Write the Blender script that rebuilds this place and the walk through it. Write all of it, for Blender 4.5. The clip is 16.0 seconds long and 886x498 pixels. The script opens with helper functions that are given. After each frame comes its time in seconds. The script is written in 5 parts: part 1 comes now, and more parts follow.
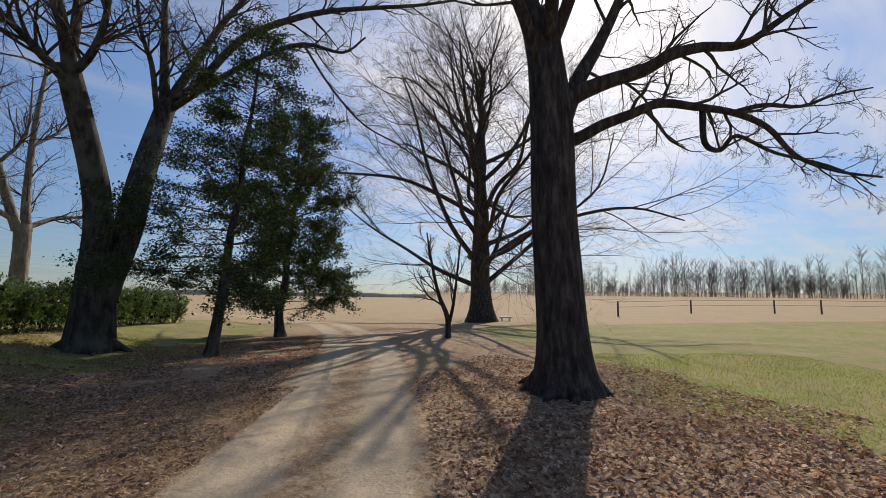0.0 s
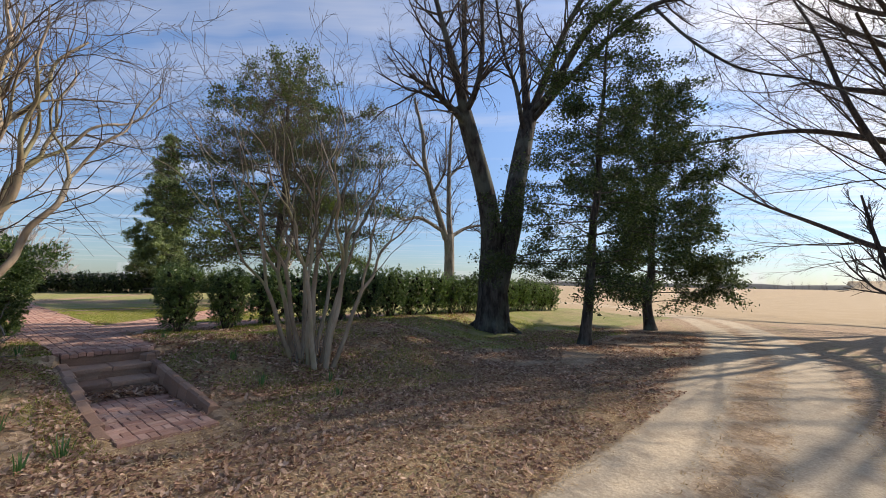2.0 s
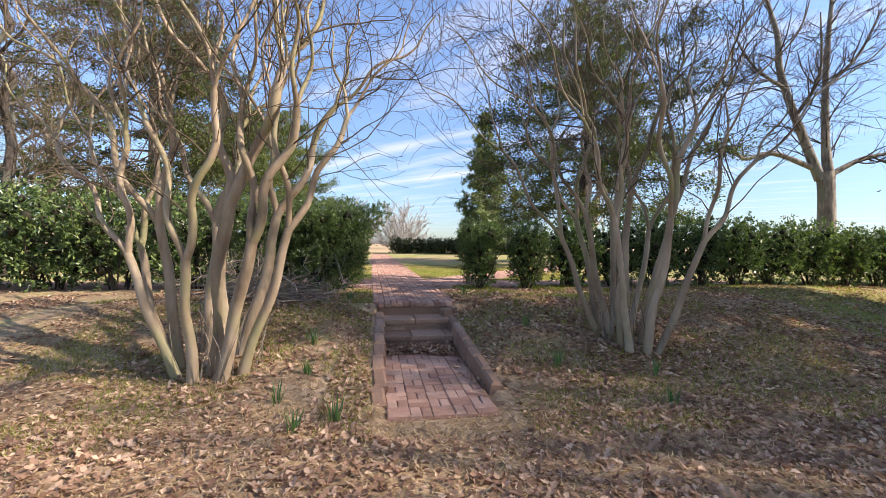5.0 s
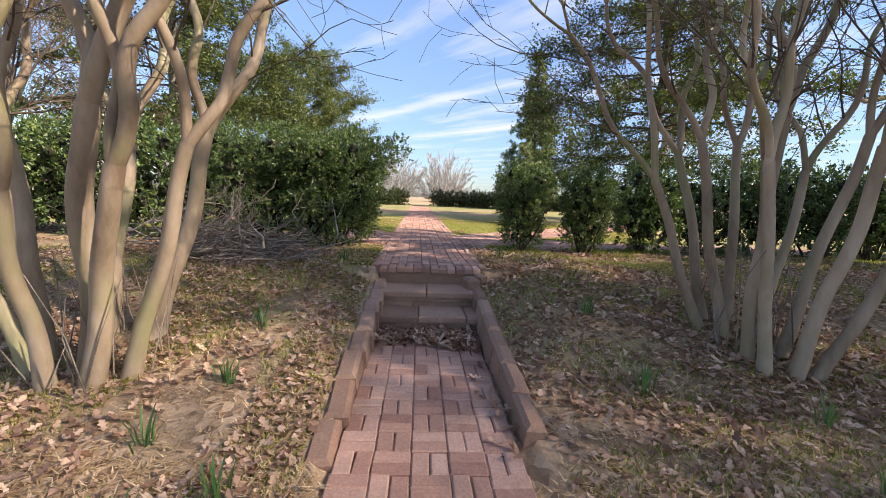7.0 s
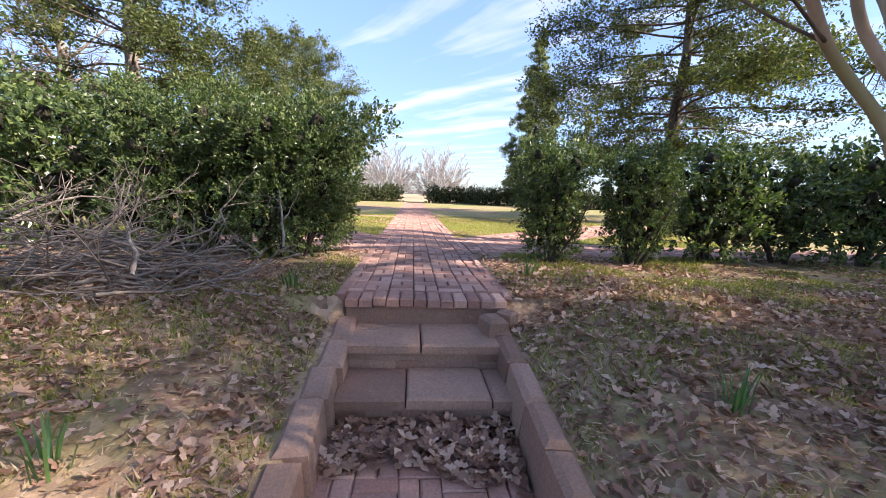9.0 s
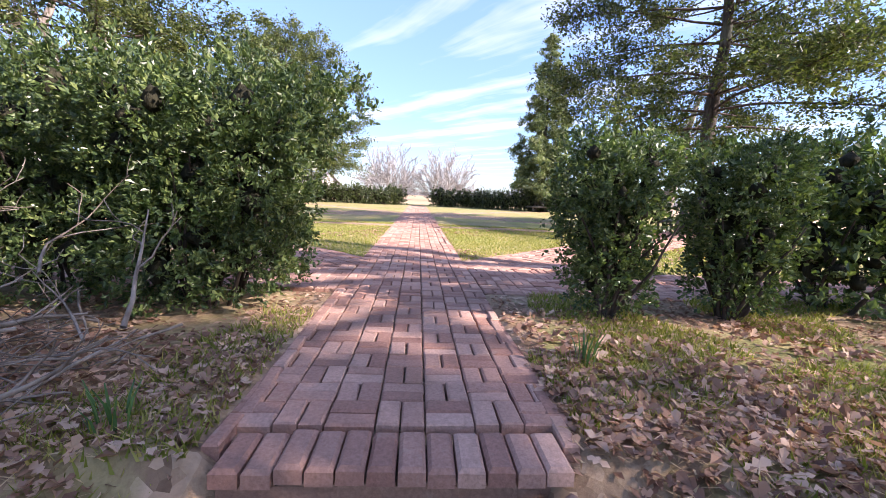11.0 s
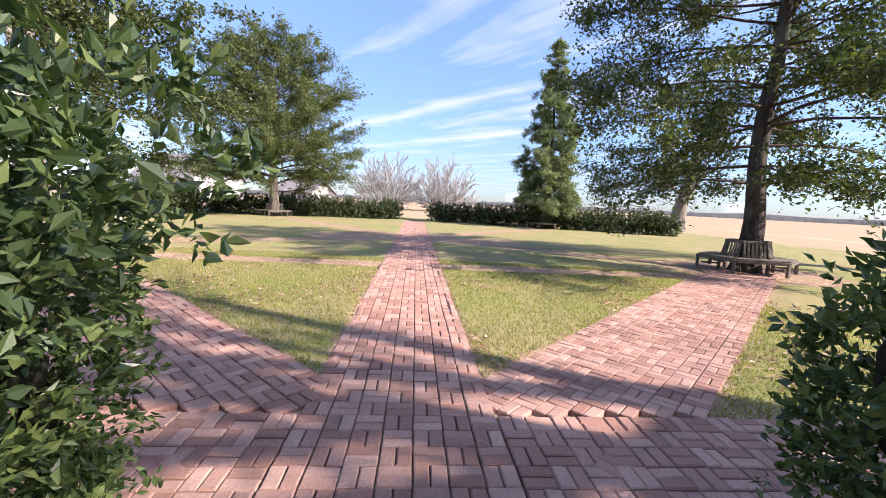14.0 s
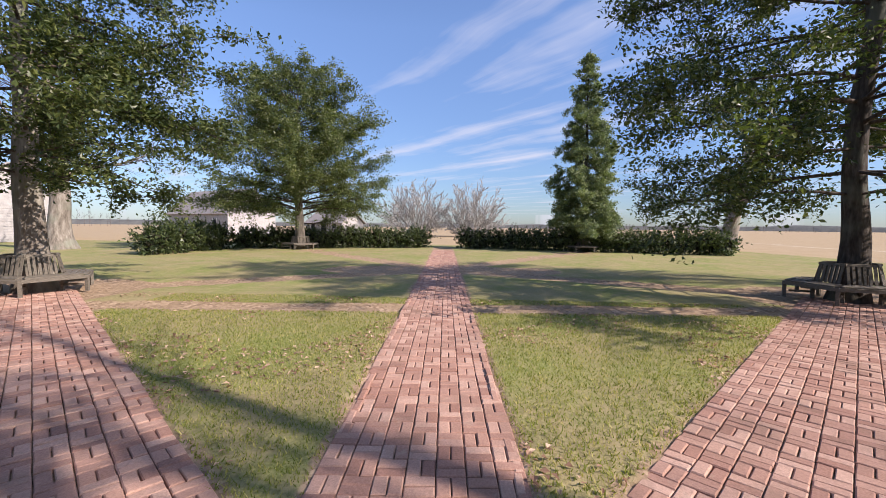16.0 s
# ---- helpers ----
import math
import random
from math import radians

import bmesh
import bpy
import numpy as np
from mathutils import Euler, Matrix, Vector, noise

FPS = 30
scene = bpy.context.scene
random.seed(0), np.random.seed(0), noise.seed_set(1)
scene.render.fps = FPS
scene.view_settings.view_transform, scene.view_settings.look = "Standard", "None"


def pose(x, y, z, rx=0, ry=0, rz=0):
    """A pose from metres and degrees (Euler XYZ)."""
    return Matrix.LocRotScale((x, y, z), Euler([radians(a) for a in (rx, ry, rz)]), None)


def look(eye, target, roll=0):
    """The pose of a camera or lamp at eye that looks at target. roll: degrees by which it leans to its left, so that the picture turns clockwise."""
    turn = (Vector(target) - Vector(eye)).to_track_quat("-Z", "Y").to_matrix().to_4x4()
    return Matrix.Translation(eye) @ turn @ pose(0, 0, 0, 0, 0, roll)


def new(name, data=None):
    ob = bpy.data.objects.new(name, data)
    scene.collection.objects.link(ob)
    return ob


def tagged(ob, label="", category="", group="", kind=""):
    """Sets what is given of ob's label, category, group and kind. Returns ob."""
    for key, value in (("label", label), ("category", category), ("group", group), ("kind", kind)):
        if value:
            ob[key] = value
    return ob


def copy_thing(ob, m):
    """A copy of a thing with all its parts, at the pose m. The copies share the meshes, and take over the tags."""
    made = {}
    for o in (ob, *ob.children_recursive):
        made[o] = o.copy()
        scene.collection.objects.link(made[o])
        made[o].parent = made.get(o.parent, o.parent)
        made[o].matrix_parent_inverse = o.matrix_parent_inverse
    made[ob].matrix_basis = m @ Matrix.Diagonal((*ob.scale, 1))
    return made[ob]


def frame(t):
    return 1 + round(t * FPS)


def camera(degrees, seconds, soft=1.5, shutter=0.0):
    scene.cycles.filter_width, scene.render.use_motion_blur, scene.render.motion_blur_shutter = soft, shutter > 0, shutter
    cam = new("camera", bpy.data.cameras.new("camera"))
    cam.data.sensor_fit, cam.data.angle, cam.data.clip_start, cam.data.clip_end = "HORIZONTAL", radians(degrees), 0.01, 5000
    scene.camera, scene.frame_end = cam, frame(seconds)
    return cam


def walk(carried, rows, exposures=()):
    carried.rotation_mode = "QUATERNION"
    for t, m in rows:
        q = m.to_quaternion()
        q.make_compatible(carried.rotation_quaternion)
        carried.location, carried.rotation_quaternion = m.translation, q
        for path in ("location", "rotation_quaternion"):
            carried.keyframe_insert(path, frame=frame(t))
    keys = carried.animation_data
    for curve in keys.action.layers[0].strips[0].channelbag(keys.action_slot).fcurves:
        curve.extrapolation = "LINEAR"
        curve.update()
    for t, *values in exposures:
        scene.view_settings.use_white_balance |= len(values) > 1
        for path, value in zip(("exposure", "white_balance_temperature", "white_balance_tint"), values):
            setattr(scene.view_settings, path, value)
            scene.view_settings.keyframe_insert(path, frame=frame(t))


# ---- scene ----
cam = camera(93.0, 16.0, 0.85)

PATH = [
    (0, (-0.289, 0.117, 1.34), (-0.196, 2.102, 1.57), 0.8),
    (0.5, (-0.375, 0.287, 1.327), (-0.533, 2.268, 1.548), 0.4),
    (1, (-0.437, 0.438, 1.339), (-0.979, 2.352, 1.552), 0.5),
    (1.5, (-0.514, 0.539, 1.335), (-1.513, 2.261, 1.525), 0.8),
    (2, (-0.675, 0.661, 1.321), (-2.049, 2.106, 1.484), 0.9),
    (2.5, (-0.856, 0.799, 1.318), (-2.533, 1.882, 1.439), 1.2),
    (3, (-1.044, 1.004, 1.299), (-2.901, 1.74, 1.388), 1.2),
    (3.5, (-1.324, 1.2, 1.231), (-3.232, 1.795, 1.297), 0.7),
    (4, (-1.691, 1.385, 1.231), (-3.632, 1.866, 1.256), 0.4),
    (4.5, (-2.096, 1.582, 1.198), (-4.072, 1.89, 1.208), -0.1),
    (4.7, (-2.284, 1.633, 1.158), (-4.267, 1.896, 1.161), -0.0),
    (6.8, (-4.322, 2.094, 0.952), (-6.31, 2.128, 0.734), 2.4),
    (7, (-4.513, 2.135, 0.978), (-6.498, 2.15, 0.736), 2.3),
    (7.5, (-5.029, 2.119, 0.96), (-7.012, 2.132, 0.699), 2.1),
    (8, (-5.526, 2.153, 0.946), (-7.507, 2.163, 0.667), 2.0),
    (8.5, (-5.974, 2.138, 0.949), (-7.954, 2.146, 0.665), 1.8),
    (8.7, (-6.17, 2.073, 0.904), (-8.153, 2.111, 0.65), 2.0),
    (10.8, (-8.083, 2.158, 1.063), (-10.065, 2.173, 0.796), 2.7),
    (11, (-8.267, 2.147, 1.044), (-10.251, 2.159, 0.795), 2.5),
    (11.5, (-8.715, 2.102, 1.041), (-10.701, 2.114, 0.803), 2.5),
    (12, (-9.14, 2.146, 1.137), (-11.126, 2.149, 0.895), 2.3),
    (12.5, (-9.521, 2.12, 1.243), (-11.506, 2.11, 1.0), 2.5),
    (13, (-9.883, 2.081, 1.393), (-11.869, 2.076, 1.153), 2.8),
    (13.5, (-10.281, 2.082, 1.57), (-12.267, 2.087, 1.336), 2.8),
    (14, (-10.74, 2.018, 1.661), (-12.728, 2.042, 1.444), 2.9),
    (14.5, (-11.15, 2.045, 1.689), (-13.141, 2.082, 1.508), 2.5),
    (15, (-11.56, 2.053, 1.715), (-13.553, 2.1, 1.553), 2.1),
    (15.5, (-11.98, 2.013, 1.748), (-13.974, 2.063, 1.601), 1.6),
    (16, (-12.357, 2.019, 1.782), (-14.35, 1.893, 1.678), 0.6),
]
walk(cam, [(t, look(eye, target, roll)) for t, eye, target, roll in PATH],
     [(0, -0.1, 6900, 15), (1.5, 0.32, 6850, 15), (3.5, 1.05, 7150, 15), (4.7, 1.18, 7050, 17), (7, 1.22, 7200, 20), (8.5, 1.5, 6900, 24), (11, 1.72, 6600, 30), (12, 1.62, 6500, 30), (12.5, 1.4, 6400, 29), (13.5, 1.42, 6450, 28), (14.5, 1.05, 6550, 24), (16, 0.68, 6550, 22)])

# ---- world, sun ----
SUN_AZ, SUN_EL = 20.8, 34.7          # degrees right of +y, degrees up
sun = new("sun", bpy.data.lights.new("sun", "SUN"))
sun.data.energy, sun.data.angle, sun.data.color = 5.0, radians(0.55), (1.0, 0.93, 0.82)
sd = Vector((math.sin(radians(SUN_AZ)) * math.cos(radians(SUN_EL)), math.cos(radians(SUN_AZ)) * math.cos(radians(SUN_EL)), math.sin(radians(SUN_EL))))
sun.matrix_world = look(sd * 60, (0, 0, 0))

world = bpy.data.worlds.new("world")
scene.world = world
world.use_nodes = True
wn, wl = world.node_tree.nodes, world.node_tree.links
wn.clear()
w_out, w_bg = wn.new("ShaderNodeOutputWorld"), wn.new("ShaderNodeBackground")
sky = wn.new("ShaderNodeTexSky")
sky.sky_type, sky.sun_disc = "NISHITA", False
sky.sun_elevation, sky.sun_rotation = radians(SUN_EL), radians(SUN_AZ)
sky.air_density, sky.dust_density, sky.ozone_density = 1.0, 0.3, 2.6


def w_math(op, a, b=0.0, c=None):
    m = wn.new("ShaderNodeMath")
    m.operation = op
    for k, v in enumerate((a, b) if c is None else (a, b, c)):
        if isinstance(v, (int, float)):
            m.inputs[k].default_value = v
        else:
            wl.new(v, m.inputs[k])
    return m.outputs[0]


def w_noise(x, y, scale, detail=5, rough=0.55):
    v = wn.new("ShaderNodeCombineXYZ")
    wl.new(x, v.inputs[0])
    wl.new(y, v.inputs[1])
    m = wn.new("ShaderNodeTexNoise")
    m.inputs["Scale"].default_value, m.inputs["Detail"].default_value, m.inputs["Roughness"].default_value = scale, detail, rough
    wl.new(v.outputs[0], m.inputs["Vector"])
    return m.outputs["Fac"]


# cirrus on a high flat layer: a runs along the streaks, b across them
w_tc, w_sep = wn.new("ShaderNodeTexCoord"), wn.new("ShaderNodeSeparateXYZ")
wl.new(w_tc.outputs["Generated"], w_sep.inputs[0])
w_z = w_math("MAXIMUM", w_sep.outputs[2], 0.03)
w_px, w_py = w_math("DIVIDE", w_sep.outputs[0], w_z), w_math("DIVIDE", w_sep.outputs[1], w_z)
w_a = w_math("ADD", w_math("MULTIPLY", w_px, 0.755), w_math("MULTIPLY", w_py, 0.655))
w_b0 = w_math("ADD", w_math("MULTIPLY", w_px, -0.655), w_math("MULTIPLY", w_py, 0.755))
w_warp = w_math("SUBTRACT", w_noise(w_px, w_py, 0.55, 3), 0.5)
w_b = w_math("ADD", w_b0, w_math("MULTIPLY", w_warp, 0.55))
w_streak = w_noise(w_math("MULTIPLY", w_a, 0.22), w_math("MULTIPLY", w_b, 1.9), 1.0, 6, 0.6)
w_veil = w_noise(w_px, w_py, 0.42, 5, 0.6)
w_band = w_math("MULTIPLY", w_math("SUBTRACT", w_streak, 0.53), 1.9)
w_haze = w_math("MULTIPLY", w_math("SUBTRACT", w_veil, 0.5), 1.7)
w_cloud = w_math("ADD", w_band, w_haze)
for c_b, c_w, c_k, a_0 in ((2.95, 0.16, 0.6, -3.1), (4.5, 0.26, 0.5, -4.7), (1.5, 0.14, 0.4, -1.2)):
    w_d = w_math("DIVIDE", w_math("SUBTRACT", w_b, c_b + 0.02), c_w)
    w_g = w_math("POWER", 2.718, w_math("MULTIPLY", w_math("MULTIPLY", w_d, w_d), -1.0))
    w_e = w_math("DIVIDE", w_math("SUBTRACT", w_a, a_0), 1.9)
    w_h = w_math("POWER", 2.718, w_math("MULTIPLY", w_math("MULTIPLY", w_e, w_e), -1.0))
    w_cloud = w_math("ADD", w_cloud, w_math("MULTIPLY", w_math("MULTIPLY", w_g, w_h), c_k))
# the veil glows towards the sun
w_dot = w_math("ADD", w_math("ADD", w_math("MULTIPLY", w_sep.outputs[0], sd.x), w_math("MULTIPLY", w_sep.outputs[1], sd.y)), w_math("MULTIPLY", w_sep.outputs[2], sd.z))
w_glow = w_math("POWER", w_math("MAXIMUM", w_dot, 0.0), 6.0)
w_fac = w_math("MINIMUM", w_math("MAXIMUM", w_math("ADD", w_cloud, w_math("MULTIPLY", w_glow, 0.9)), 0.0), 0.8)
w_mix = wn.new("ShaderNodeMix")
w_mix.data_type = "RGBA"
w_white = wn.new("ShaderNodeMix")
w_white.data_type = "RGBA"
w_white.inputs["A"].default_value, w_white.inputs["B"].default_value = (3.9, 4.1, 4.5, 1), (9.5, 9.4, 9.2, 1)
wl.new(w_glow, w_white.inputs["Factor"])
wl.new(w_white.outputs["Result"], w_mix.inputs["B"])
w_tint = wn.new("ShaderNodeMix")
w_tint.data_type, w_tint.blend_type = "RGBA", "MULTIPLY"
w_tint.inputs["Factor"].default_value = 1.0
w_low = wn.new("ShaderNodeMix")
w_low.data_type = "RGBA"
w_low.inputs["A"].default_value, w_low.inputs["B"].default_value = (0.37, 0.46, 0.58, 1), (0.84, 0.93, 1.03, 1)
wl.new(w_math("MINIMUM", w_math("MULTIPLY", w_math("MAXIMUM", w_sep.outputs[2], 0.0), 2.4), 1.0), w_low.inputs["Factor"])
wl.new(w_low.outputs["Result"], w_tint.inputs["B"])
wl.new(sky.outputs["Color"], w_tint.inputs["A"])
wl.new(w_fac, w_mix.inputs["Factor"])
wl.new(w_tint.outputs["Result"], w_mix.inputs["A"])
wl.new(w_mix.outputs["Result"], w_bg.inputs["Color"])
wl.new(w_bg.outputs["Background"], w_out.inputs["Surface"])
w_bg.inputs["Strength"].default_value = 0.13



# ---- materials ----
def mat(name, rough=0.8, spec=0.3):
    m = bpy.data.materials.new(name)
    m.use_nodes = True
    b = m.node_tree.nodes["Principled BSDF"]
    b.inputs["Roughness"].default_value = rough
    b.inputs["Specular IOR Level"].default_value = spec
    return m, m.node_tree.nodes, m.node_tree.links, b


def noise_node(nodes, links, scale, detail=4, rough=0.6, vec=None, stretch=None, kind="Object"):
    tc = nodes.new("ShaderNodeTexCoord")
    n = nodes.new("ShaderNodeTexNoise")
    n.inputs["Scale"].default_value, n.inputs["Detail"].default_value, n.inputs["Roughness"].default_value = scale, detail, rough
    out = vec or tc.outputs[kind]
    if stretch:
        mp = nodes.new("ShaderNodeMapping")
        mp.inputs["Scale"].default_value = stretch
        links.new(out, mp.inputs["Vector"])
        out = mp.outputs["Vector"]
    links.new(out, n.inputs["Vector"])
    return n.outputs["Fac"]


def ramp(nodes, links, fac, stops):
    r = nodes.new("ShaderNodeValToRGB")
    els = r.color_ramp.elements
    while len(els) < len(stops):
        els.new(0.5)
    for e, (p, c) in zip(els, stops):
        e.position, e.color = p, (*c, 1)
    links.new(fac, r.inputs["Fac"])
    return r.outputs["Color"]


def mix(nodes, links, fac, a, b, mode="MIX"):
    m = nodes.new("ShaderNodeMix")
    m.data_type, m.blend_type = "RGBA", mode
    for key, v in (("Factor", fac), ("A", a), ("B", b)):
        if isinstance(v, (int, float)):
            m.inputs[key].default_value = v
        elif isinstance(v, tuple):
            m.inputs[key].default_value = (*v, 1)
        else:
            links.new(v, m.inputs[key])
    return m.outputs["Result"]


def calc(nodes, links, op, a, b=0.0, clamp=False):
    m = nodes.new("ShaderNodeMath")
    m.operation, m.use_clamp = op, clamp
    for i, v in enumerate((a, b)):
        if isinstance(v, (int, float)):
            m.inputs[i].default_value = v
        else:
            links.new(v, m.inputs[i])
    return m.outputs[0]


def bump(nodes, links, bsdf, height, strength=0.5, dist=0.02):
    b = nodes.new("ShaderNodeBump")
    b.inputs["Strength"].default_value, b.inputs["Distance"].default_value = strength, dist
    links.new(height, b.inputs["Height"])
    links.new(b.outputs["Normal"], bsdf.inputs["Normal"])


def bark(name, dark, mid, light, lichen=None, scale=9.0, stretch=(1, 1, 0.22), deep=0.03, rough=0.9):
    m, n, l, b = mat(name, rough, 0.15)
    f = noise_node(n, l, scale, 6, 0.65, stretch=stretch)
    col = ramp(n, l, f, [(0.32, dark), (0.5, mid), (0.7, light)])
    big = noise_node(n, l, 1.3, 3, 0.5)
    if lichen:
        col = mix(n, l, ramp(n, l, big, [(0.5, (0, 0, 0)), (0.66, (0.75, 0.75, 0.75))]), col, lichen)
    l.new(col, b.inputs["Base Color"])
    bump(n, l, b, f, 0.9, deep)
    return m


def leaf_mat(name, a, bcol, c, trans=0.35, rough=0.35, spec=0.5, aged=(1.25, 1.1, 0.6), through_leaf=(1.25, 1.4, 0.65)):
    m, n, l, b = mat(name, rough, spec)
    g = n.new("ShaderNodeNewGeometry")
    oi = n.new("ShaderNodeObjectInfo")
    rnd = calc(n, l, "FRACT", calc(n, l, "ADD", g.outputs["Random Per Island"], oi.outputs["Random"]))
    col = ramp(n, l, rnd, [(0.0, a), (0.55, bcol), (1.0, c)])
    big = noise_node(n, l, 0.9, 2, 0.5)
    col = mix(n, l, calc(n, l, "MULTIPLY", big, 0.5), col, mix(n, l, 1.0, col, aged, "MULTIPLY"))
    l.new(col, b.inputs["Base Color"])
    t = n.new("ShaderNodeBsdfTranslucent")
    l.new(mix(n, l, 1.0, col, through_leaf, "MULTIPLY"), t.inputs["Color"])
    ms = n.new("ShaderNodeMixShader")
    ms.inputs[0].default_value = trans
    l.new(b.outputs[0], ms.inputs[1])
    l.new(t.outputs[0], ms.inputs[2])
    l.new(ms.outputs[0], n["Material Output"].inputs["Surface"])
    return m


M_OAK = bark("oak_bark", (0.018, 0.014, 0.012), (0.05, 0.04, 0.034), (0.115, 0.095, 0.08))
M_MAPLE = bark("maple_bark", (0.022, 0.018, 0.015), (0.06, 0.05, 0.042), (0.13, 0.115, 0.1), (0.13, 0.14, 0.11))
M_TWIG = bark("twig_bark", (0.035, 0.026, 0.021), (0.075, 0.058, 0.047), (0.13, 0.105, 0.088), deep=0.004)
M_PALE = bark("pale_bark", (0.09, 0.075, 0.06), (0.19, 0.165, 0.135), (0.33, 0.3, 0.255), (0.2, 0.21, 0.16), scale=6)
M_CRAPE = bark("crape_bark", (0.16, 0.115, 0.075), (0.31, 0.24, 0.165), (0.45, 0.37, 0.27), (0.25, 0.25, 0.12), scale=3.2, stretch=(1, 1, 0.3), deep=0.004, rough=0.6)
M_CTWIG = bark("crape_twig", (0.055, 0.04, 0.03), (0.11, 0.085, 0.06), (0.19, 0.15, 0.11), deep=0.003)
# grey twigs, paled further by distance haze put into the colour
M_GREYTWIG = bark("grey_twig", (0.25, 0.24, 0.225), (0.36, 0.35, 0.33), (0.46, 0.45, 0.425), deep=0.003)
M_HOLLY = leaf_mat("holly_leaf", (0.022, 0.036, 0.014), (0.042, 0.066, 0.022), (0.095, 0.125, 0.045), 0.32, 0.4, 0.35)
M_EVER = leaf_mat("evergreen_leaf", (0.03, 0.048, 0.017), (0.06, 0.086, 0.028), (0.13, 0.155, 0.052), 0.35, 0.4, 0.35)
M_LIGHTLEAF = leaf_mat("light_holly_leaf", (0.05, 0.072, 0.03), (0.095, 0.125, 0.05), (0.17, 0.195, 0.08), 0.48, 0.4)
M_BOX = leaf_mat("hedge_leaf", (0.036, 0.068, 0.028), (0.082, 0.135, 0.052), (0.18, 0.24, 0.09), 0.3, 0.33, 0.45)
# near-black: the shade deep inside the shrubs, put into the colour
M_CORE = bark("shaded_core", (0.014, 0.015, 0.009), (0.028, 0.028, 0.017), (0.05, 0.048, 0.03), scale=22, deep=0.03)
M_YEW = leaf_mat("yew_leaf", (0.024, 0.038, 0.017), (0.046, 0.07, 0.028), (0.1, 0.13, 0.048), 0.3, 0.4)
M_SPRUCE = leaf_mat("spruce_needle", (0.08, 0.115, 0.065), (0.14, 0.185, 0.098), (0.23, 0.275, 0.14), 0.35, 0.6)
M_GRASS = leaf_mat("grass_blade", (0.13, 0.175, 0.032), (0.23, 0.255, 0.07), (0.46, 0.4, 0.19), 0.4, 0.6, 0.2)
M_BULB = leaf_mat("bulb_leaf", (0.05, 0.13, 0.05), (0.07, 0.17, 0.06), (0.12, 0.22, 0.07), 0.3, 0.4)
M_LITTER = leaf_mat("dry_leaf", (0.16, 0.092, 0.066), (0.35, 0.228, 0.162), (0.62, 0.48, 0.37), 0.25, 0.7, 0.25, (1.12, 1.0, 0.85), (1.3, 1.05, 0.75))
M_STRAW = leaf_mat("straw", (0.26, 0.18, 0.1), (0.42, 0.32, 0.19), (0.62, 0.52, 0.36), 0.3, 0.8, 0.1, (1.12, 1.0, 0.8), (1.2, 1.1, 0.75))
M_STICK = bark("stick_bark", (0.1, 0.08, 0.065), (0.22, 0.185, 0.15), (0.38, 0.33, 0.27), deep=0.004)


def brick_mat(name, a, bcol, c, dirt=(0.16, 0.115, 0.085)):
    m, n, l, b = mat(name, 0.9, 0.2)
    oi, g = n.new("ShaderNodeObjectInfo"), n.new("ShaderNodeNewGeometry")
    rnd = calc(n, l, "FRACT", calc(n, l, "ADD", g.outputs["Random Per Island"], oi.outputs["Random"]))
    col = ramp(n, l, rnd, [(0.0, a), (0.5, bcol), (1.0, c)])
    pos = g.outputs["Position"]
    fine = noise_node(n, l, 60, 4, 0.7, vec=pos)
    col = mix(n, l, 1.0, col, ramp(n, l, fine, [(0.25, (0.7, 0.68, 0.66)), (0.75, (1.2, 1.2, 1.2))]), "MULTIPLY")
    big = noise_node(n, l, 1.6, 5, 0.65, vec=pos)
    col = mix(n, l, ramp(n, l, big, [(0.5, (0, 0, 0)), (0.75, (0.55, 0.55, 0.55))]), col, dirt)
    chalk = noise_node(n, l, 4.3, 4, 0.7, vec=pos)
    col = mix(n, l, ramp(n, l, chalk, [(0.62, (0, 0, 0)), (0.78, (0.5, 0.5, 0.5))]), col, (0.46, 0.385, 0.3))
    l.new(col, b.inputs["Base Color"])
    bump(n, l, b, fine, 0.6, 0.006)
    return m


M_BRICK = brick_mat("path_brick", (0.31, 0.17, 0.128), (0.41, 0.245, 0.186), (0.51, 0.335, 0.26))
M_STEP = brick_mat("step_brick", (0.25, 0.152, 0.108), (0.31, 0.198, 0.14), (0.4, 0.265, 0.19))


def plain(name, c0, c1, scale=8, rough=0.8, stretch=None, dist=0.004):
    m, n, l, b = mat(name, rough, 0.25)
    f = noise_node(n, l, scale, 5, 0.65, stretch=stretch)
    l.new(ramp(n, l, f, [(0.3, c0), (0.7, c1)]), b.inputs["Base Color"])
    bump(n, l, b, f, 0.5, dist)
    return m


M_BENCH = plain("weathered_teak", (0.075, 0.065, 0.05), (0.2, 0.175, 0.14), 14, 0.85, (1, 1, 6))
M_SIDING = plain("weathered_siding", (0.3, 0.285, 0.27), (0.46, 0.44, 0.42), 3)
M_ROOF = plain("grey_shingle", (0.2, 0.18, 0.165), (0.36, 0.33, 0.31), 5, 0.9)
M_DARK = plain("dark_opening", (0.02, 0.02, 0.022), (0.035, 0.035, 0.04), 3)
M_POST = plain("fence_wood", (0.06, 0.048, 0.038), (0.12, 0.1, 0.08), 12)
M_WHITE = plain("white_paint", (0.6, 0.6, 0.58), (0.75, 0.75, 0.73), 6)
M_WOODS = bark("woods_bark", (0.09, 0.075, 0.07), (0.13, 0.11, 0.1), (0.18, 0.155, 0.14), scale=0.3)
M_RIDGE = plain("far_ridge", (0.07, 0.075, 0.075), (0.13, 0.13, 0.12), 0.05, 1.0, None, 0.1)


